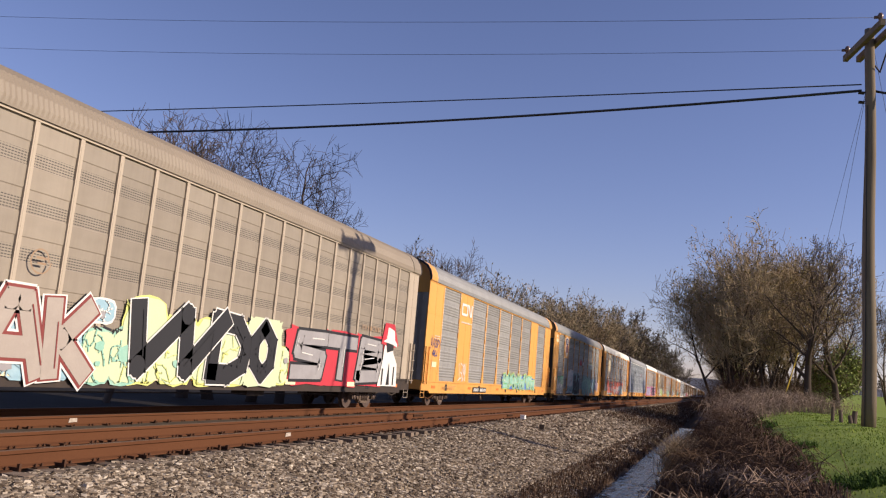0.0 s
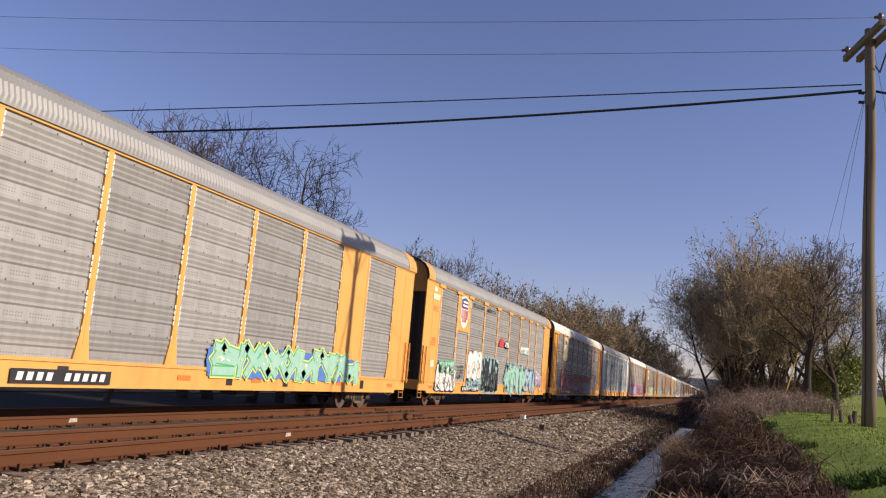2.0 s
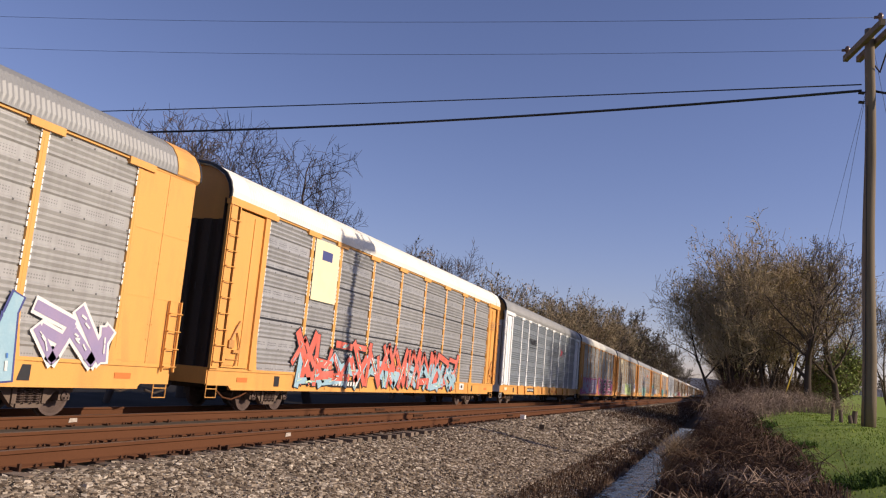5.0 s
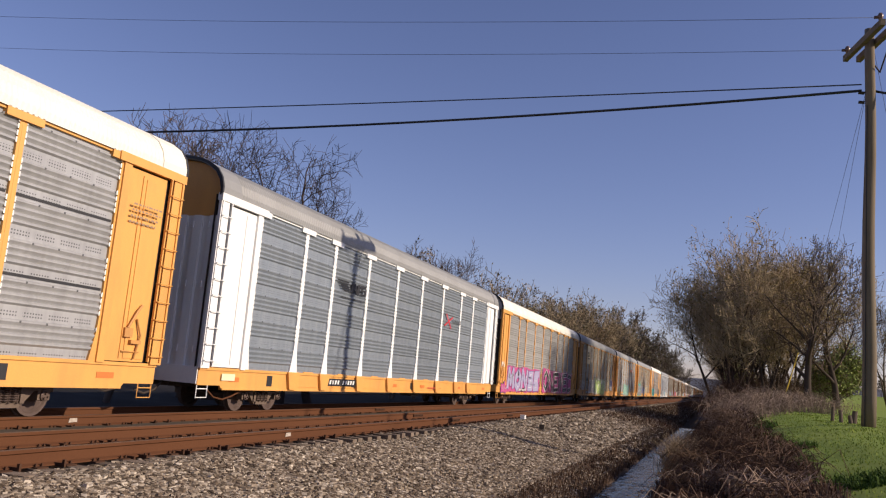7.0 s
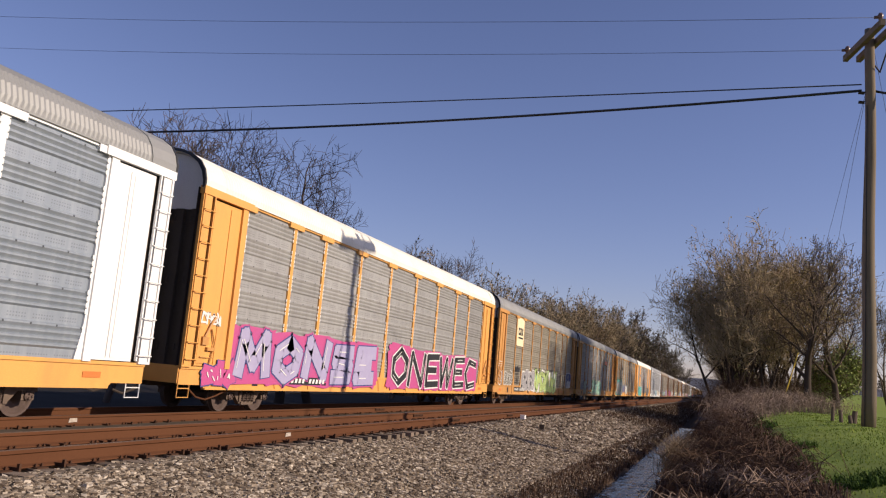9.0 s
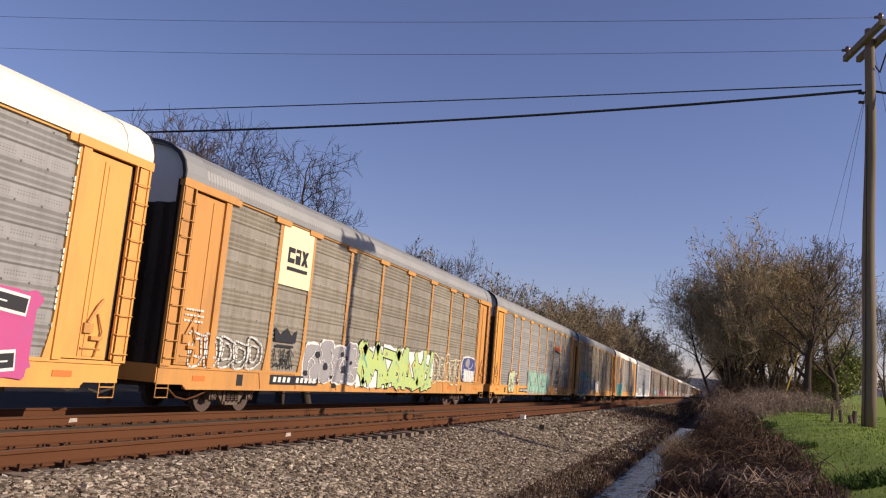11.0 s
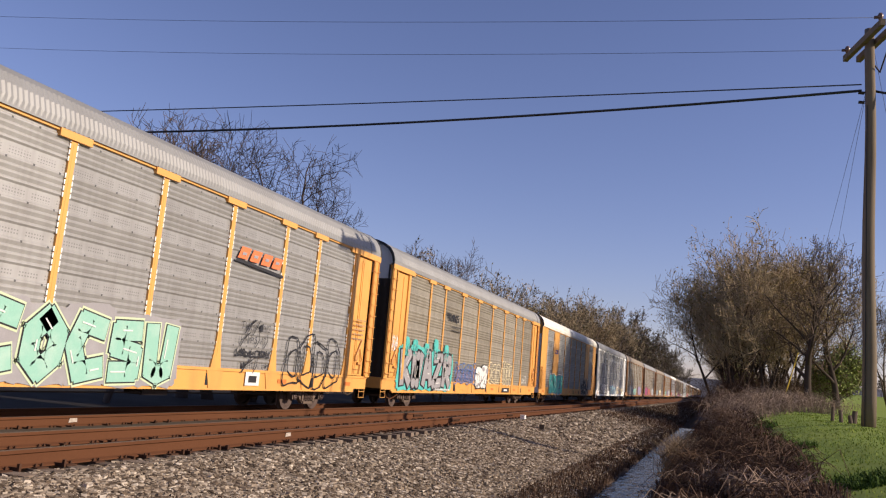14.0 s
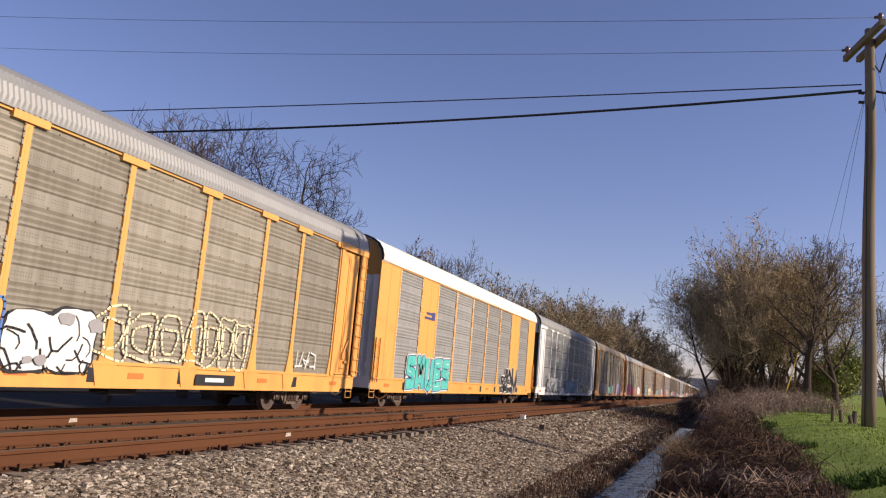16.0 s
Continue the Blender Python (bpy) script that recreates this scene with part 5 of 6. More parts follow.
    outline(c, 4, 4.0, 6.6, 1.2, 2.5, "cream", 44)
    scribble(c, 4, -13.2, -12.4, 2.2, 2.8, "white", 45)
    small_print(c, -8.0, -5.6, 0.74, 0.98, 1, "white", 6)
    patch(c, "black_board", [("black", rect(4.5, 6.2, 0.72, 0.98)), ("white", rect(4.9, 5.7, 0.8, 0.9))])
    scribble(c, 3, 9.3, 10.6, 1.3, 1.8, "white", 46)

    c = CARS[9]
    slab(c, "SMUES", -10.2, -4.6, 0.74, 2.2, "teal", "navy", "white", None, 47, 0.4, 0.04)
    wild(c, 3, 5.2, 9.0, 0.75, 2.1, "black", "white", None, None, 48, ("white",), 0.3, 0.05)
    patch(c, "dark_emblem", [("navy", rect(-8.5, -7.2, 3.75, 3.85)), ("navy", rect(-8.3, -7.3, 3.95, 4.05)), ("navy", rect(-7.6, -7.2, 3.75, 4.1))])
    mix = ["white", "silver", "magenta", "sky", "mint", "coral", "cream", "violet", "white", "rose"]
    for n in range(10, len(CARS)):
        for k in range(3):
            r = random.Random(100 * n + k)
            u = -11 + 7.5 * k + r.uniform(0, 1.5)
            bubbles(CARS[n], r.randint(3, 5), u, u + r.uniform(3.5, 6), 0.85, r.uniform(1.7, 2.4), mix[(n + k * 3) % 10], ("black", "navy", "violet")[k % 3], 7 * n + k)


decorate()

# ---------------------------------------------------------------- utility pole and wires
POLE = Vector((4.18, 26.68, 0.80))


def build_pole():
    p = tagged(new("utility_pole"), "weathered wooden utility pole with double crossarm in the grass", "utility pole")
    p.location, p.scale = POLE, (1.227, 1.227, 1.227)
    b = Build()
    pts = [(0.02 * math.sin(i * 0.9) - 0.0 * i, 0.0, 10.05 * i / 12) for i in range(13)]
    b.tube(pts, [0.165 - 0.0045 * i for i in range(13)], 14)
    part("shaft", b.mesh("shaft", POLE_WOOD, True), p)
    d, n = Vector((0.23, -0.97, 0)).normalized(), Vector((0.97, 0.23, 0)).normalized()
    for k in (-1, 1):
        b = Build()
        b.box(-0.06, 0.06, -1.15, 1.15, -0.08, 0.08)
        part("crossarm", b.mesh("crossarm", POLE_WOOD), p, Matrix.Translation(n * 0.17 * k + Vector((0, 0, 9.72))) @ pose(0, 0, 0, 0, 0, math.degrees(math.atan2(d.y, d.x)) + 90))
    for s in (-1, 1):
        q = d * 1.0 * s
        b = Build()
        b.tube([(0, 0, 0), (0, 0, 0.10), (0, 0, 0.16), (0, 0, 0.22)], [0.03, 0.06, 0.07, 0.04], 8)
        b.tube([(0, 0, 0.12), (-0.14, 0, 0.12)], 0.04, 8)
        part("insulator", b.mesh("insulator", PORCELAIN, True), p, Matrix.Translation(q - n * 0.17 + Vector((0, 0, 9.79))), "brown porcelain insulator")
        b = Build()
        b.tube([tuple(d * 0.75 * s), (0, 0, -0.75)], 0.02, 5)
        part("brace", b.mesh("brace", DARK_STEEL), p, Matrix.Translation(n * 0.24 + Vector((0, 0, 9.66))))
    for z in (8.1, 8.35):
        b = Build().tube([(-0.12, 0, 0), (-0.26, 0, 0.02)], 0.04, 6)
        part("bracket", b.mesh("bracket", DARK_STEEL), p, shift(z=z))
    b = Build().tube([(-0.10, -0.14, 0.0), (-0.09, -0.13, 3.0), (-0.08, -0.11, 8.0)], 0.012, 5)
    part("ground_wire", b.mesh("ground_wire", CABLE), p)


def wire(name, a, b, sag, r, label):
    a, b = Vector(a), Vector(b)
    pts = [a.lerp(b, i / 24) - Vector((0, 0, sag * 4 * (i / 24) * (1 - i / 24))) for i in range(25)]
    w = new(name, Build().tube(pts, r, 6).mesh(name, CABLE, True))
    return tagged(w, label, "overhead wire", "overhead wires")


build_pole()
wire("overhead_wire", (4.18, 25.50, 12.98), (-76.0, 24.8, 20.6), 1.1, 0.007, "thin overhead power wire from the crossarm")
wire("overhead_wire", (3.60, 27.86, 12.98), (-76.0, 27.8, 19.7), 1.1, 0.007, "thin overhead power wire from the crossarm")
wire("overhead_wire", (3.95, 26.68, 11.33), (-61.5, 26.7, 11.68), 0.27, 0.021, "dark overhead telephone wire above the train")
wire("overhead_cable", (3.95, 26.68, 11.13), (-55.0, 26.7, 11.5), 1.06, 0.043, "thick black overhead cable above the train")
wire("overhead_cable", (4.32, 26.68, 11.1), (37.0, 23.4, 7.0), 1.4, 0.037, "thick black overhead cable leading away from the pole")
wire("overhead_wire", (4.3, 26.7, 12.4), (11.0, 49.0, 2.9), 0.0, 0.006, "thin taut guy wire from the pole")
wire("guy_wire", (4.05, 26.7, 11.0), (5.0, 69.0, 1.6), 0.0, 0.006, "thin taut guy wire from the pole")
wire("guy_wire", (4.05, 26.7, 10.9), (6.6, 69.0, 1.6), 0.0, 0.006, "thin taut guy wire from the pole")


# ---------------------------------------------------------------- trees
def grow(rnd, height, spread, stems, levels, kids, twig_r, lean=0.0, low=0.3, up=0.35, bend=0.22):
    """Branch lines (points, radii, level) of a bare tree of that height."""
    out = []

    def branch(p, d, length, r, level):
        n = 5 if level < 2 else 3 if level < 3 else 2 if level < 4 else 1
        pts, rad = [p], [r]
        for i in range(n):
            wob = 0.14 if level == 0 else bend
            d = (d + Vector((rnd.uniform(-wob, wob), rnd.uniform(-wob, wob), rnd.uniform(-wob, wob) + up * 0.25 * (level > 0)))).normalized()
            p = p + d * (length / n)
            pts.append(p)
            rad.append(max(twig_r * 0.6, r * (1 - 0.70 * (i + 1) / n)))
        out.append((pts, rad, level))
        if level >= levels:
            return
        for k in range(kids[level]):
            t = low + (1 - low) * (k + rnd.random()) / kids[level] if level == 0 else 0.25 + 0.75 * (k + rnd.random()) / kids[level]
            i = min(n - 1, int(t * n))
            q = pts[i].lerp(pts[i + 1], t * n - i)
            a = rnd.uniform(0, 2 * math.pi)
            side = d.cross(Vector((math.cos(a), math.sin(a), 0.3))).normalized()
            dirn = (d * rnd.uniform(0.35, 0.9) + side * spread * rnd.uniform(0.6, 1.2) + Vector((0, 0, up * rnd.random()))).normalized()
            branch(q, dirn, length * rnd.uniform(0.42, 0.66) * (1 - 0.35 * t * (level == 0)), max(twig_r, rad[i] * rnd.uniform(0.45, 0.65)), level + 1)

    for s in range(stems):
        a = rnd.uniform(0, 6.283)
        o = Vector((math.cos(a), math.sin(a), 0)) * (0.25 * (stems > 1))
        d = Vector((o.x * 1.1 * (stems > 1) + lean + rnd.uniform(-0.05, 0.05), o.y * 1.1 * (stems > 1), 1)).normalized()
        branch(o, d, height * (0.62 if stems == 1 else rnd.uniform(0.5, 0.72)), height * (0.022 if stems == 1 else 0.010), 0)
    return out


def tree(name, seed, height, label, spread=0.8, stems=1, levels=4, kids=(7, 6, 5, 4), twig_r=0.012, leaf=None, leaves=0, leaf_size=0.07, category="tree", twig=None, bark=None, **kw):
    rnd = random.Random(seed)
    lines = grow(rnd, height, spread, stems, levels, kids, twig_r, **kw)
    top = max(p.z for pts, _, _ in lines for p in pts)
    k = height / top
    t = tagged(new(name), label, category)
    trunk, crown = Build(), Build()
    tips = []
    for pts, rad, level in lines:
        pts = [p * k for p in pts]
        if level == 0:
            pts[0] = pts[0] - Vector((0, 0, 0.3))
        (trunk if level < 2 else crown).tube(pts, rad, 7 if level == 0 else 5 if level == 1 else 3, cap=False)
        if level >= levels - 1:
            tips += pts[1:]
    part("trunk", mesh_of("trunk", trunk.v, trunk.f, bark or BARK, None, True), t)
    part("crown", mesh_of("crown", crown.v, crown.f, twig or TWIG), t)
    if leaves:
        v, f = [], []
        for i in range(leaves):
            p = rnd.choice(tips) + Vector((rnd.gauss(0, 0.12), rnd.gauss(0, 0.12), rnd.gauss(0, 0.12)))
            a = Vector((rnd.gauss(0, 1), rnd.gauss(0, 1), rnd.gauss(0, 1))).normalized() * leaf_size * rnd.uniform(0.6, 1.3)
            c = a.cross(Vector((rnd.gauss(0, 1), rnd.gauss(0, 1), rnd.gauss(0, 1))).normalized()) * 0.6
            n = len(v)
            v += [p - a, p + c, p + a, p - c]
            f.append((n, n + 1, n + 2, n + 3))
        tagged(part("foliage", mesh_of("foliage", v, f, leaf), t), kind="stuff")
    return t


def put(t, az, dist, top_el, turn, base=None, first=False):
    """Stand a tree by bearing and distance from the camera's stand, so tall that its top lies at that elevation."""
    a = radians(az)
    x, y = dist * math.sin(a), dist * math.cos(a)
    z = ground_z(x, y) if base is None else base
    h = 1.37 + dist * math.tan(radians(top_el)) - z
    k = h / t["height"]
    m = Matrix.LocRotScale((x, y, z), Euler((0, 0, turn)), (k, k, k))
    return m


BARE = "tall bare deciduous tree with fine grey-brown twigs"
KINDS = [tree("bare_tree", 11, 14, BARE, 0.9, 1, 4, (7, 6, 6, 4), 0.013, up=0.22, low=0.38, bend=0.34, twig=TREE_BARK, bark=TREE_BARK), tree("bare_tree", 12, 13, BARE, 1.0, 1, 4, (7, 6, 6, 4), 0.013, up=0.18, low=0.36, lean=0.2, bend=0.34, twig=TREE_BARK, bark=TREE_BARK),
         tree("bare_tree", 13, 12, BARE, 0.7, 2, 4, (7, 6, 5, 4), 0.013), tree("bare_tree", 14, 16, "dense bare woodland tree with reddish-brown twigs", 0.8, 2, 4, (8, 6, 5, 3), 0.028, EVERGREEN, 1800, 0.15, twig=THICKET_TWIG),
         tree("woodland_tree", 15, 16, "woodland tree with dull green-brown foliage along the railway", 0.8, 2, 4, (8, 6, 4, 3), 0.034, EVERGREEN, 4500, 0.17)]
for t, h in zip(KINDS, (14, 13, 12, 16, 16)):
    t["height"] = float(h)
SPOTS = [(2, -41.0, 39, 17.0), (0, -36.0, 46, 17.0), (1, -34.2, 47, 15.8), (1, -31.6, 47, 15.2), (0, -29.6, 48, 13.8), (1, -27.6, 48, 11.6),
         (2, -22.2, 70, 9.8), (3, -20.2, 74, 9.8), (2, -18.8, 78, 9.4), (3, -17.2, 84, 8.2), (2, -15.6, 92, 6.6)]
rnd = random.Random(77)
az = -13.6
while az < -2.3:
    top = lerp([(-14, 5.8), (-12, 7.0), (-10, 7.6), (-8.6, 6.8), (-7.4, 5.8), (-6, 5.0), (-5, 4.3), (-4, 3.6), (-3, 2.6), (-2, 1.5)], az)
    d = 24.5 / math.sin(radians(-az))
    SPOTS.append((3 if az < -6.5 and rnd.random() < 0.75 else 4, az, d * rnd.uniform(0.97, 1.12), top * rnd.uniform(0.88, 1.02)))
    az += 0.32 + 0.045 * abs(az) * rnd.uniform(0.6, 1.2)
SPOTS += [(4, 7.4, 150, 2.1), (4, 8.3, 155, 2.0), (3, 9.0, 140, 2.2), (4, 9.6, 150, 2.0), (4, 10.6, 150, 2.2), (2, 10.1, 75, 7.2), (3, 11.5, 140, 2.4), (4, 12.5, 150, 2.4)]
first = {}
for i, (k, az, d, el) in enumerate(SPOTS):
    m = put(KINDS[k], az, d, el, i * 2.1)
    if k in first:
        copy_thing(KINDS[k], m)
    else:
        first[k] = m
for k, m in first.items():
    KINDS[k].matrix_basis = m

# the thicket on the ditch bank
SHRUB = "bare multi-stemmed thicket tree with budding twigs beside the ditch"
THICKET = [tree("thicket_tree", 21, 8.0, SHRUB, 0.7, 4, 4, (8, 6, 4, 3), 0.011, LEAF, 1900, 0.055, twig=THICKET_TWIG, bark=TREE_BARK), tree("thicket_tree", 22, 8.0, SHRUB, 0.8, 5, 4, (8, 6, 4, 3), 0.011, LEAF, 2400, 0.055, twig=THICKET_TWIG, bark=TREE_BARK),
           tree("thicket_tree", 23, 8.0, SHRUB, 0.9, 3, 4, (8, 7, 4, 3), 0.011, LEAF, 1500, 0.05, twig=THICKET_TWIG, bark=TREE_BARK)]
THICKET.append(tree("thicket_tree", 25, 8.0, "open bare tree with spreading limbs at the end of the thicket", 1.1, 1, 4, (9, 6, 5, 3), 0.013, LEAF, 1400, 0.05, twig=TWIG, bark=TREE_BARK, low=0.15))
GREEN_BUSH = tree("green_bush", 24, 4.0, "leafy green bush at the edge of the field", 0.9, 6, 3, (9, 7, 5), 0.012, BUSH_LEAF, 9000, 0.075, "bush", low=0.1)
GREEN_BUSH["height"] = 4.0
for t in THICKET:
    t["height"] = 8.0
first = {}
# The last eight trees stand unseen behind the rest, placed to shade far cars.
for i, (k, az, d, el) in enumerate([(1, 0.8, 41, 9.4), (0, 1.5, 38, 11.2), (1, 2.4, 38, 12.0), (0, 3.4, 40, 11.4), (2, 4.3, 37, 10.8), (3, 5.5, 32, 11.2), (3, 7.2, 34, 9.8), (0, 4.8, 43, 10.6),
                                    (0, 1.1, 47, 8.6), (0, 2.0, 52, 9.2), (0, 0.9, 62, 6.4), (0, 0.2, 37, 10.2), (1, 1.2, 39, 11.6), (0, 3.0, 39, 11.6), (2, 2.9, 34, 9.4), (2, 1.3, 35, 8.6), (2, 3.7, 35, 7.6), (0, 0.9, 48, 7.0), (1, 0.9, 56, 5.6), (0, 0.7, 64, 4.8), (1, 0.6, 74, 4.2), (0, 0.5, 86, 3.6), (1, 0.45, 100, 3.0), (0, 0.4, 118, 2.6), (1, 0.35, 138, 2.2)]):
    m = put(THICKET[k], az, d * 1.95, el, i * 1.7)
    if k in first:
        copy_thing(THICKET[k], m)
    else:
        first[k] = m
for k, m in first.items():
    THICKET[k].matrix_basis = m
for az, d, el in ((6.2, 40, 3.4), (1.7, 42, 2.6), (1.3, 48, 2.4), (0.6, 66, 2.0), (7.0, 40, 3.6)):
    copy_thing(GREEN_BUSH, put(GREEN_BUSH, az, d * 1.9, el, az * 2))
GREEN_BUSH.matrix_basis = put(GREEN_BUSH, 6.8, 74, 4.6, 0.4)


# ---------------------------------------------------------------- loose stones, grass and brush
def scatter_stones(name, count, area, size, seed, mat, label, keep=None, lift=0.3):
    rs = np.random.RandomState(seed)
    base = np.array([(x, y, z) for z in (-0.8, 0.8) for y in (-0.8, 0.8) for x in (-0.8, 0.8)])
    tri = np.array([(0, 2, 3), (0, 3, 1), (4, 5, 7), (4, 7, 6), (0, 1, 5), (0, 5, 4), (2, 6, 7), (2, 7, 3), (0, 4, 6), (0, 6, 2), (1, 3, 7), (1, 7, 5)])
    x0, x1, y0, y1 = area
    u = rs.rand(count)
    y = y0 * (y1 / y0) ** u
    x = rs.uniform(x0, x1, count)
    V, F, n = [], [], 0
    for i in range(count):
        if keep and not keep(x[i], y[i]):
            continue
        s = size * rs.uniform(0.4, 1.4)
        a, e = rs.uniform(0, 6.283), rs.uniform(-0.7, 0.7)
        ca, sa, ce, se = math.cos(a), math.sin(a), math.cos(e), math.sin(e)
        turn = np.array([[ca, -sa * ce, sa * se], [sa, ca * ce, -ca * se], [0, se, ce]])
        q = (base * rs.uniform(0.55, 1.25, base.shape)) @ turn.T * (s * np.array([rs.uniform(0.7, 1.3), rs.uniform(0.7, 1.3), rs.uniform(0.5, 0.9)]))
        V.append(q + np.array([x[i], y[i], ground_z(x[i], y[i]) + s * lift]))
        F.append(tri + n)
        n += len(base)
    V, F = np.concatenate(V), np.concatenate(F)
    o = new(name, mesh_of(name, V.tolist(), F.tolist(), mat))
    return tagged(o, label, "gravel", kind="stuff")


def off_ties(x, y):
    if -9.9 < x < -8.05:
        return False
    if -10.3 < x < -7.55:
        return abs((y - 2.0 + 0.265) % 0.53 - 0.265) > 0.13 and min(abs(x - NEAR_X - 0.7535), abs(x - NEAR_X + 0.7535)) > 0.12
    return True


scatter_stones("ballast_stones", 100000, (-7.9, -2.75, 6.2, 34), 0.034, 5, STONE, "grey-brown crushed stone ballast on the embankment", off_ties)
scatter_stones("ballast_stones", 9000, (-11.2, -7.5, 6.0, 30), 0.038, 6, STONE, "grey-brown crushed stone ballast between the rails", off_ties)
scatter_stones("ballast_stones", 26000, (-8.0, -2.8, 30, 130), 0.058, 8, STONE, "grey-brown crushed stone ballast on the embankment")


def blades(name, count, area, length, width, mat, label, seed, keep=None, droop=0.5, category="grass"):
    rs = np.random.RandomState(seed)
    x0, x1, y0, y1 = area
    V, F, n = [], [], 0
    ys = y0 * (y1 / y0) ** rs.rand(count)
    xs = x0 + (x1 - x0) * rs.rand(count)
    for x, y in zip(xs, ys):
        if keep and not keep(x, y, rs):
            continue
        z = ground_z(x, y)
        L, a, w = length * rs.uniform(0.4, 1.3), rs.uniform(0, 6.283), width * rs.uniform(0.7, 1.3) * (1 + y / 25)
        dx, dy, t = math.cos(a), math.sin(a), droop * rs.uniform(0.2, 1.3)
        V += [(x - dy * w, y + dx * w, z - 0.02), (x + dy * w, y - dx * w, z - 0.02), (x + dx * L * t * 0.4 + dy * w * 0.6, y + dy * L * t * 0.4 - dx * w * 0.6, z + L * 0.6),
              (x + dx * L * t * 0.4 - dy * w * 0.6, y + dy * L * t * 0.4 + dx * w * 0.6, z + L * 0.6), (x + dx * L * t, y + dy * L * t, z + L * (1 - 0.4 * t))]
        F += [(n, n + 1, n + 2, n + 3), (n + 3, n + 2, n + 4)]
        n += 5
    o = new(name, mesh_of(name, V, F, mat))
    return tagged(o, label, category, kind="stuff")


def lawn(x, y, rs):
    e = 1.5 + 0.6 * noise.noise(Vector((0.5 * x, 0.4 * y, 2)))
    return x > e


def bank(x, y, rs):
    return noise.noise(Vector((0.7 * x, 0.35 * y, 9))) > -0.25


blades("lawn_grass", 42000, (0.6, 9.0, 5.0, 45), 0.035, 0.006, GRASS, "short green grass of the field", 1, lawn, 0.8)
blades("weed_clumps", 26000, (0.7, 2.5, 6.0, 34), 0.15, 0.009, WEED, "taller dark green weeds along the bank", 2, lambda x, y, r: noise.noise(Vector((1.1 * x, 0.45 * y, 4))) > 0.12 + 0.5 * abs(x - 1.5), 1.0)
blades("dead_grass", 30000, (-1.4, 1.5, 5.0, 80), 0.20, 0.006, BANK_GRASS, "brown dead grass and brush on the ditch bank", 3, bank, 1.0)
blades("dead_grass", 16000, (-3.6, -2.5, 8.0, 70), 0.15, 0.007, BRUSH, "brown dead grass at the foot of the embankment", 4, None, 1.0)


# Made-up brown weeds stand in for tree shade on the far slope.
blades("dry_weeds", 12000, (-6.8, -2.4, 50, 260), 0.28, 0.006, BRUSH, "brown weeds standing in for shade on the distant embankment", 6, None, 1.0)
blades("dry_weeds", 2500, (-5.6, -2.8, 12, 50), 0.10, 0.005, STRAW, "sparse dry weeds on the stony slope", 7, None, 1.0)


def straw_tuft(x, y, h, seed):
    rnd = random.Random(seed)
    b = Build()
    for i in range(130):
        a, t = rnd.uniform(0, 6.283), rnd.uniform(0.2, 0.9)
        o = Vector((rnd.gauss(0, 0.12), rnd.gauss(0, 0.18), 0))
        L = h * rnd.uniform(0.6, 1.2)
        p = [o, o + Vector((math.cos(a) * t * L * 0.3, math.sin(a) * t * L * 0.3, L * 0.55)), o + Vector((math.cos(a) * t * L * 0.8, math.sin(a) * t * L * 0.8, L * (1 - 0.35 * t)))]
        b.tube(p, [0.007, 0.006, 0.003], 3, cap=False)
    o = new("straw_tuft", mesh_of("straw_tuft", b.v, b.f, STRAW))
    o.location = (x, y, ground_z(x, y) - 0.03)
    tagged(o, "clump of tall pale dead grass beside the water", "grass", "straw tufts")


for i, (x, y, h) in enumerate([(-1.15, 25.0, 1.15), (-1.05, 26.2, 1.2), (-1.15, 23.8, 1.0), (-1.1, 28.5, 1.0), (-0.95, 27.2, 1.1), (-1.0, 32, 0.9), (-0.8, 24.6, 1.0), (0.4, 26.5, 0.7)]):
    straw_tuft(x, y, h, i)


def bramble(x, y, w, h, seed):
    rnd = random.Random(seed)
    b = Build()
    for i in range(110):
        o = Vector((rnd.gauss(0, w * 0.4), rnd.gauss(0, w * 0.6), 0))
        a = rnd.uniform(0, 6.283)
        L = h * rnd.uniform(0.5, 1.4)
        d = Vector((math.cos(a), math.sin(a), 0))
        pts = [o - Vector((0, 0, 0.05)), o + d * L * 0.25 + Vector((0, 0, L * 0.6)), o + d * L * 0.65 + Vector((0, 0, L * rnd.uniform(0.5, 0.9))), o + d * L * 1.0 + Vector((0, 0, L * rnd.uniform(0.1, 0.6)))]
        b.tube(pts, [0.009, 0.008, 0.006, 0.003], 3, cap=False)
    o = new("bramble", mesh_of("bramble", b.v, b.f, PALE_BRUSH if 80 <= seed < 200 or seed % 5 == 0 else BRUSH))
    o.location = (x, y, ground_z(x, y))
    tagged(o, "tangled brown bramble brush on the bank", "brush", "brambles")


rnd = random.Random(5)
for i in range(60):
    y = 9 * (70 / 9) ** rnd.random()
    bramble(rnd.uniform(-0.55, 0.9) + 0.01 * y * rnd.random(), y, 0.55, rnd.uniform(0.22, 0.42) + 0.010 * y, i)
for i, (x, y) in enumerate([(1.3, 40), (1.9, 43), (2.4, 39), (3.1, 41), (3.6, 44), (4.3, 40), (2.8, 46), (1.6, 37), (4.9, 43), (0.8, 44)]):
    bramble(x, y, 1.3, 0.75, 100 + i)
for i, (x, y) in enumerate([(4.4, 60), (5.3, 61), (3.1, 56), (3.8, 62), (2.1, 58), (1.0, 62), (1.6, 52), (0.6, 50), (2.9, 50), (6.0, 62)]):
    bramble(x, y, 1.9, 1.1, 80 + i)


rnd = random.Random(31)
for i in range(26):
    y = rnd.uniform(64, 84)
    bramble(rnd.uniform(-0.2, 0.095 * y), y, 1.9, rnd.uniform(1.5, 2.5), 201 + i)


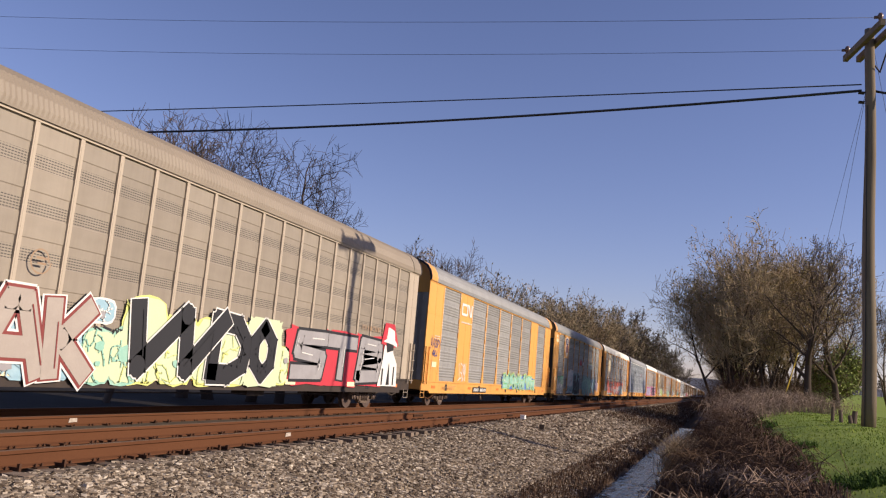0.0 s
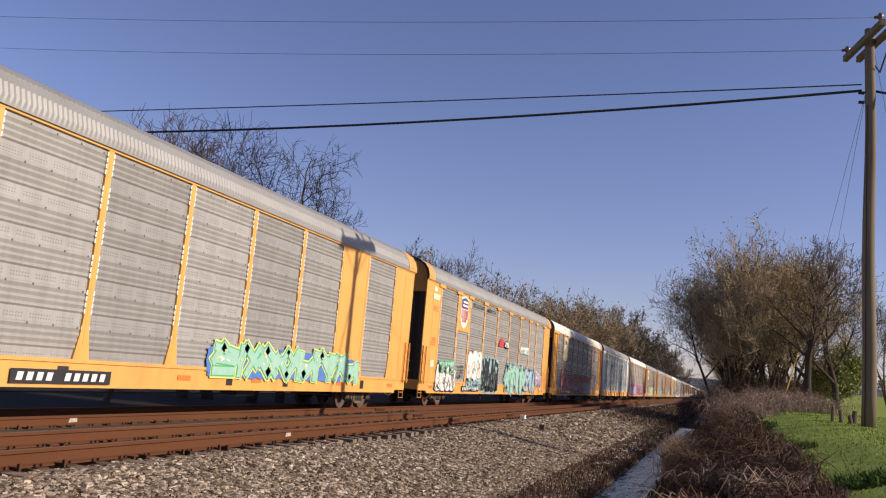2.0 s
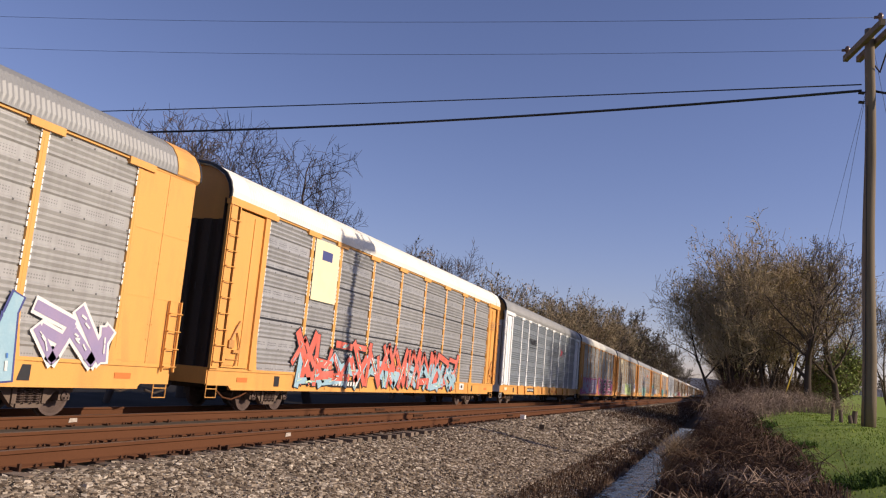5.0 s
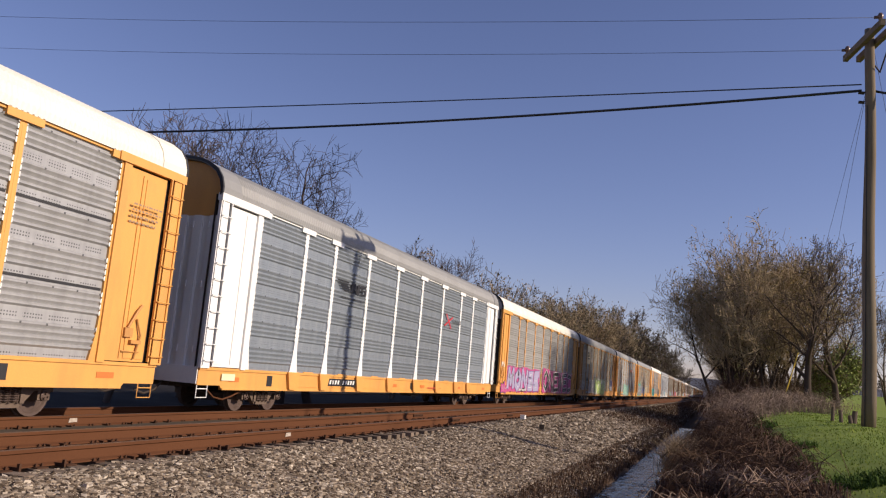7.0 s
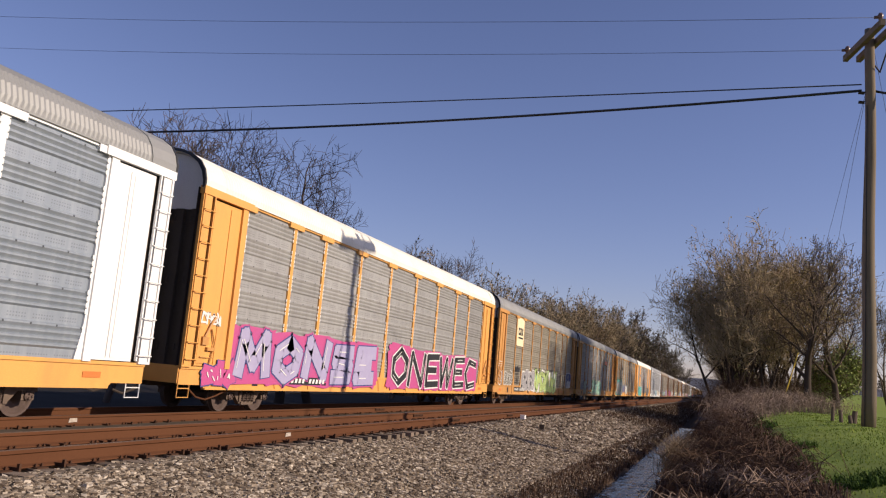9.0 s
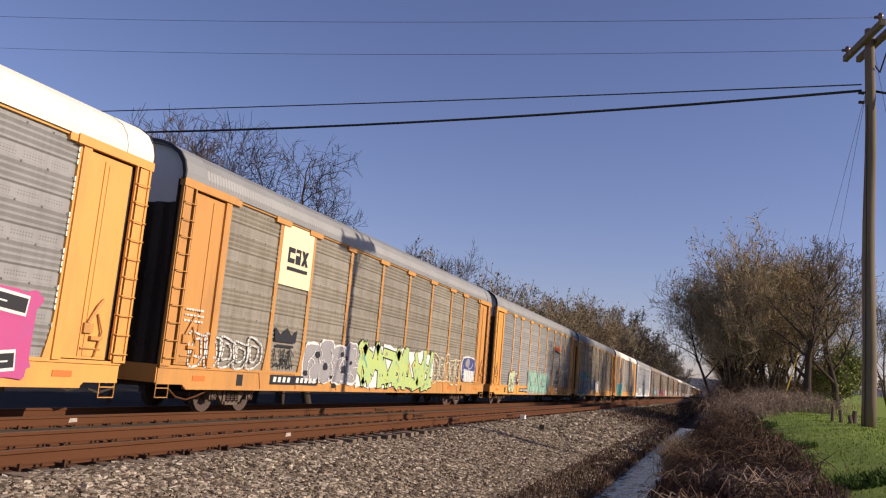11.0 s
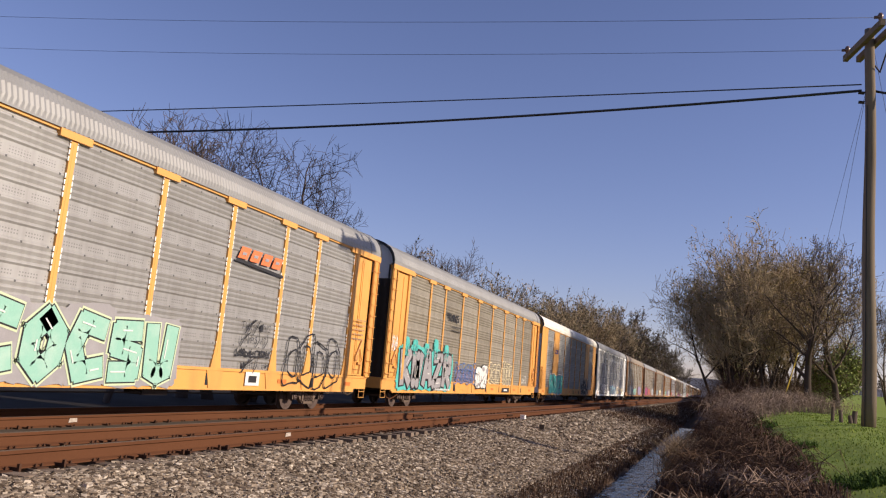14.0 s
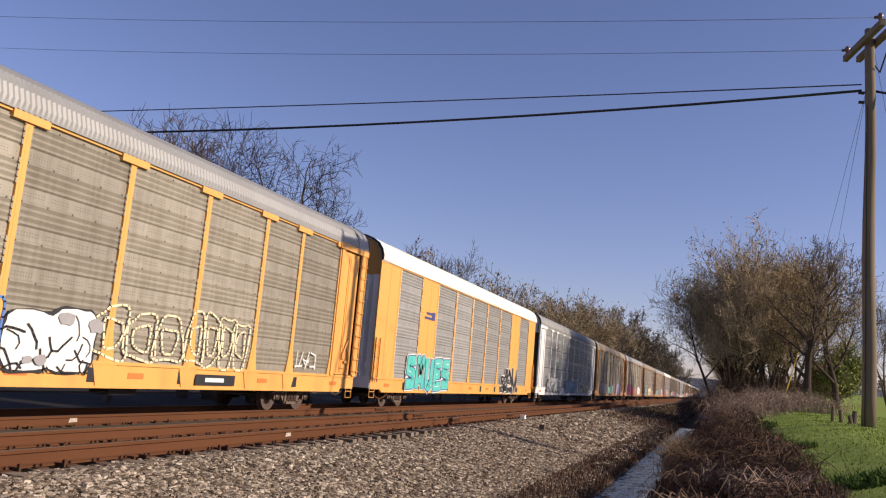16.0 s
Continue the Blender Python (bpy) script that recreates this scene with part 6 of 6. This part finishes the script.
def ditch_litter():
    """Flat mats of dead leaves and stalks lying on the water."""
    rnd = random.Random(9)
    v, f = [], []
    for i in range(1500):
        y = 10 * (90 / 10) ** rnd.random()
        e = rnd.random()
        x = -2.05 + (0.62 - 0.5 * e * e) * (1 if rnd.random() < 0.5 else -1)
        if noise.noise(Vector((2 * x, 0.8 * y, 3))) < -0.05:
            continue
        a, L, w = rnd.uniform(0, 3.14), rnd.uniform(0.05, 0.22), rnd.uniform(0.01, 0.05)
        c, s, n, z = math.cos(a), math.sin(a), len(v), -1.012 + rnd.uniform(0, 0.01)
        v += [(x - c * L - s * w, y - s * L + c * w, z), (x - c * L + s * w, y - s * L - c * w, z), (x + c * L, y + s * L, z + 0.006)]
        f.append((n, n + 1, n + 2))
    o = new("ditch_litter", mesh_of("ditch_litter", v, f, BRUSH))
    tagged(o, "dead leaves and stalks floating on the ditch water", "litter", kind="stuff")


ditch_litter()


# ---------------------------------------------------------------- small things by the track
def stump(x, y, h, r, lean):
    b = Build().tube([(0, 0, -0.1), (lean * 0.5, 0, h * 0.5), (lean, 0, h)], [r * 1.2, r, r * 0.9], 8)
    o = new("cut_stump", b.mesh("cut_stump", BARK))
    o.location = (x, y, ground_z(x, y))
    tagged(o, "short cut tree stump in dead brush", "stump", "cut stumps")


for x, y, h, r, l in ((3.70, 30.6, 0.5, 0.055, 0.02), (3.95, 30.4, 0.42, 0.06, -0.03), (4.10, 28.9, 0.40, 0.085, 0.05), (4.0, 28.6, 0.25, 0.06, -0.06)):
    stump(x, y, h, r, l)


def marker():
    b = Build().tube([(0, 0, -1.6), (0.03, 0, 0.0), (0.06, 0, 2.6)], 0.04, 8)
    o = new("marker_post", b.mesh("marker_post", YELLOW_TAG))
    o.location = (4.6, 62.0, ground_z(4.6, 62.0) + 1.2)
    o.rotation_euler = (0, radians(14), 0)
    tagged(o, "slanted yellow plastic marker post in the thicket", "marker post")


marker()


CHALK = worn("worn_white_paint", (0.42, 0.36, 0.30), (0.2, 0.12, 0.08), 0.8, 0, 30, 12, amount=0.9)


def chip(x, y, z, w, h, name, label):
    b = Build().plate([(-w, -h), (w, -h * 0.8), (w * 0.9, h), (-w * 0.8, h * 0.9)], 0.0, 0.004)
    o = new(name, b.mesh(name, CHALK))
    o.location = (x, y, z)
    tagged(o, label, "paint mark")


chip(TRAIN_X + 0.7535 + 0.02, 13.75, TRAIN_Z - 0.10, 0.12, 0.045, "rail_paint_mark", "smudged white paint mark on a rusty rail")
chip(NEAR_X + 0.7535 + 0.02, 14.85, -0.10, 0.11, 0.04, "rail_paint_mark", "smudged white paint mark on a rusty rail")


def joint_bar(x, y, z):
    b = Build().box(0.012, 0.045, -0.45, 0.45, -0.14, -0.05)
    for i in range(6):
        b.tube([(0.045, -0.375 + 0.15 * i, -0.095), (0.07, -0.375 + 0.15 * i, -0.095)], 0.02, 6)
    o = new("joint_bar", b.mesh("joint_bar", PLATE_RUST))
    o.location = (x, y, z)
    tagged(o, "bolted steel joint bar on a rusty rail", "joint bar", "joint bars")


for x, y, z in ((NEAR_X + 0.7535, 33.5, 0), (NEAR_X + 0.7535, 26.0, 0), (NEAR_X - 0.7535, 26.5, 0), (TRAIN_X + 0.7535, 30.0, TRAIN_Z)):
    joint_bar(x, y, z)


def rail_box(x, y, mat=STENCIL):
    b = Build().box(-0.09, 0.09, -0.12, 0.12, 0.0, 0.22).box(-0.1, 0.1, -0.13, 0.13, 0.22, 0.25)
    o = new("junction_box", b.mesh("junction_box", mat))
    o.location = (x, y, ground_z(x, y) - 0.02)
    tagged(o, "small weathered trackside junction box on the ballast", "junction box")


rail_box(-7.55, 33.4)
rail_box(-6.2, 30.8, BALLAST_BED)


# ---------------------------------------------------------------- distance
def ridge():
    v, f = [], []
    n = 60
    for i in range(n + 1):
        x = -1700 + 3400 * i / n
        h = 40 + 14 * noise.noise(Vector((x * 0.002, 1, 0))) + 4 * noise.noise(Vector((x * 0.02, 5, 0)))
        v += [(x, 1780, -8), (x, 1900, h), (x, 2500, -8)]
    for i in range(n):
        for k in range(2):
            p = 3 * i + k
            f.append((p, p + 3, p + 4, p + 1))
    o = new("backdrop", mesh_of("backdrop", v, f, RIDGE, None, True))
    tagged(o, "low hazy wooded ridge on the horizon", "ridge", kind="structure")


ridge()


def gone(t):
    """How far the train has rolled by the time t."""
    return SPEED * t + 0.027 * max(0.0, t - 10) ** 2


def motions():
    for n, car in enumerate(CARS):
        y = car_y(n)
        walk(car, [(t, pose(TRAIN_X, y - gone(t), TRAIN_Z)) for t in [2.0 * i for i in range(9)]])
    for w, y in WHEELS:
        walk(w, [(k / 30, Matrix.Translation((0, y, 0.42)) @ Matrix.Rotation(gone(k / 30) / 0.42, 4, "X")) for k in range(481)])


motions()
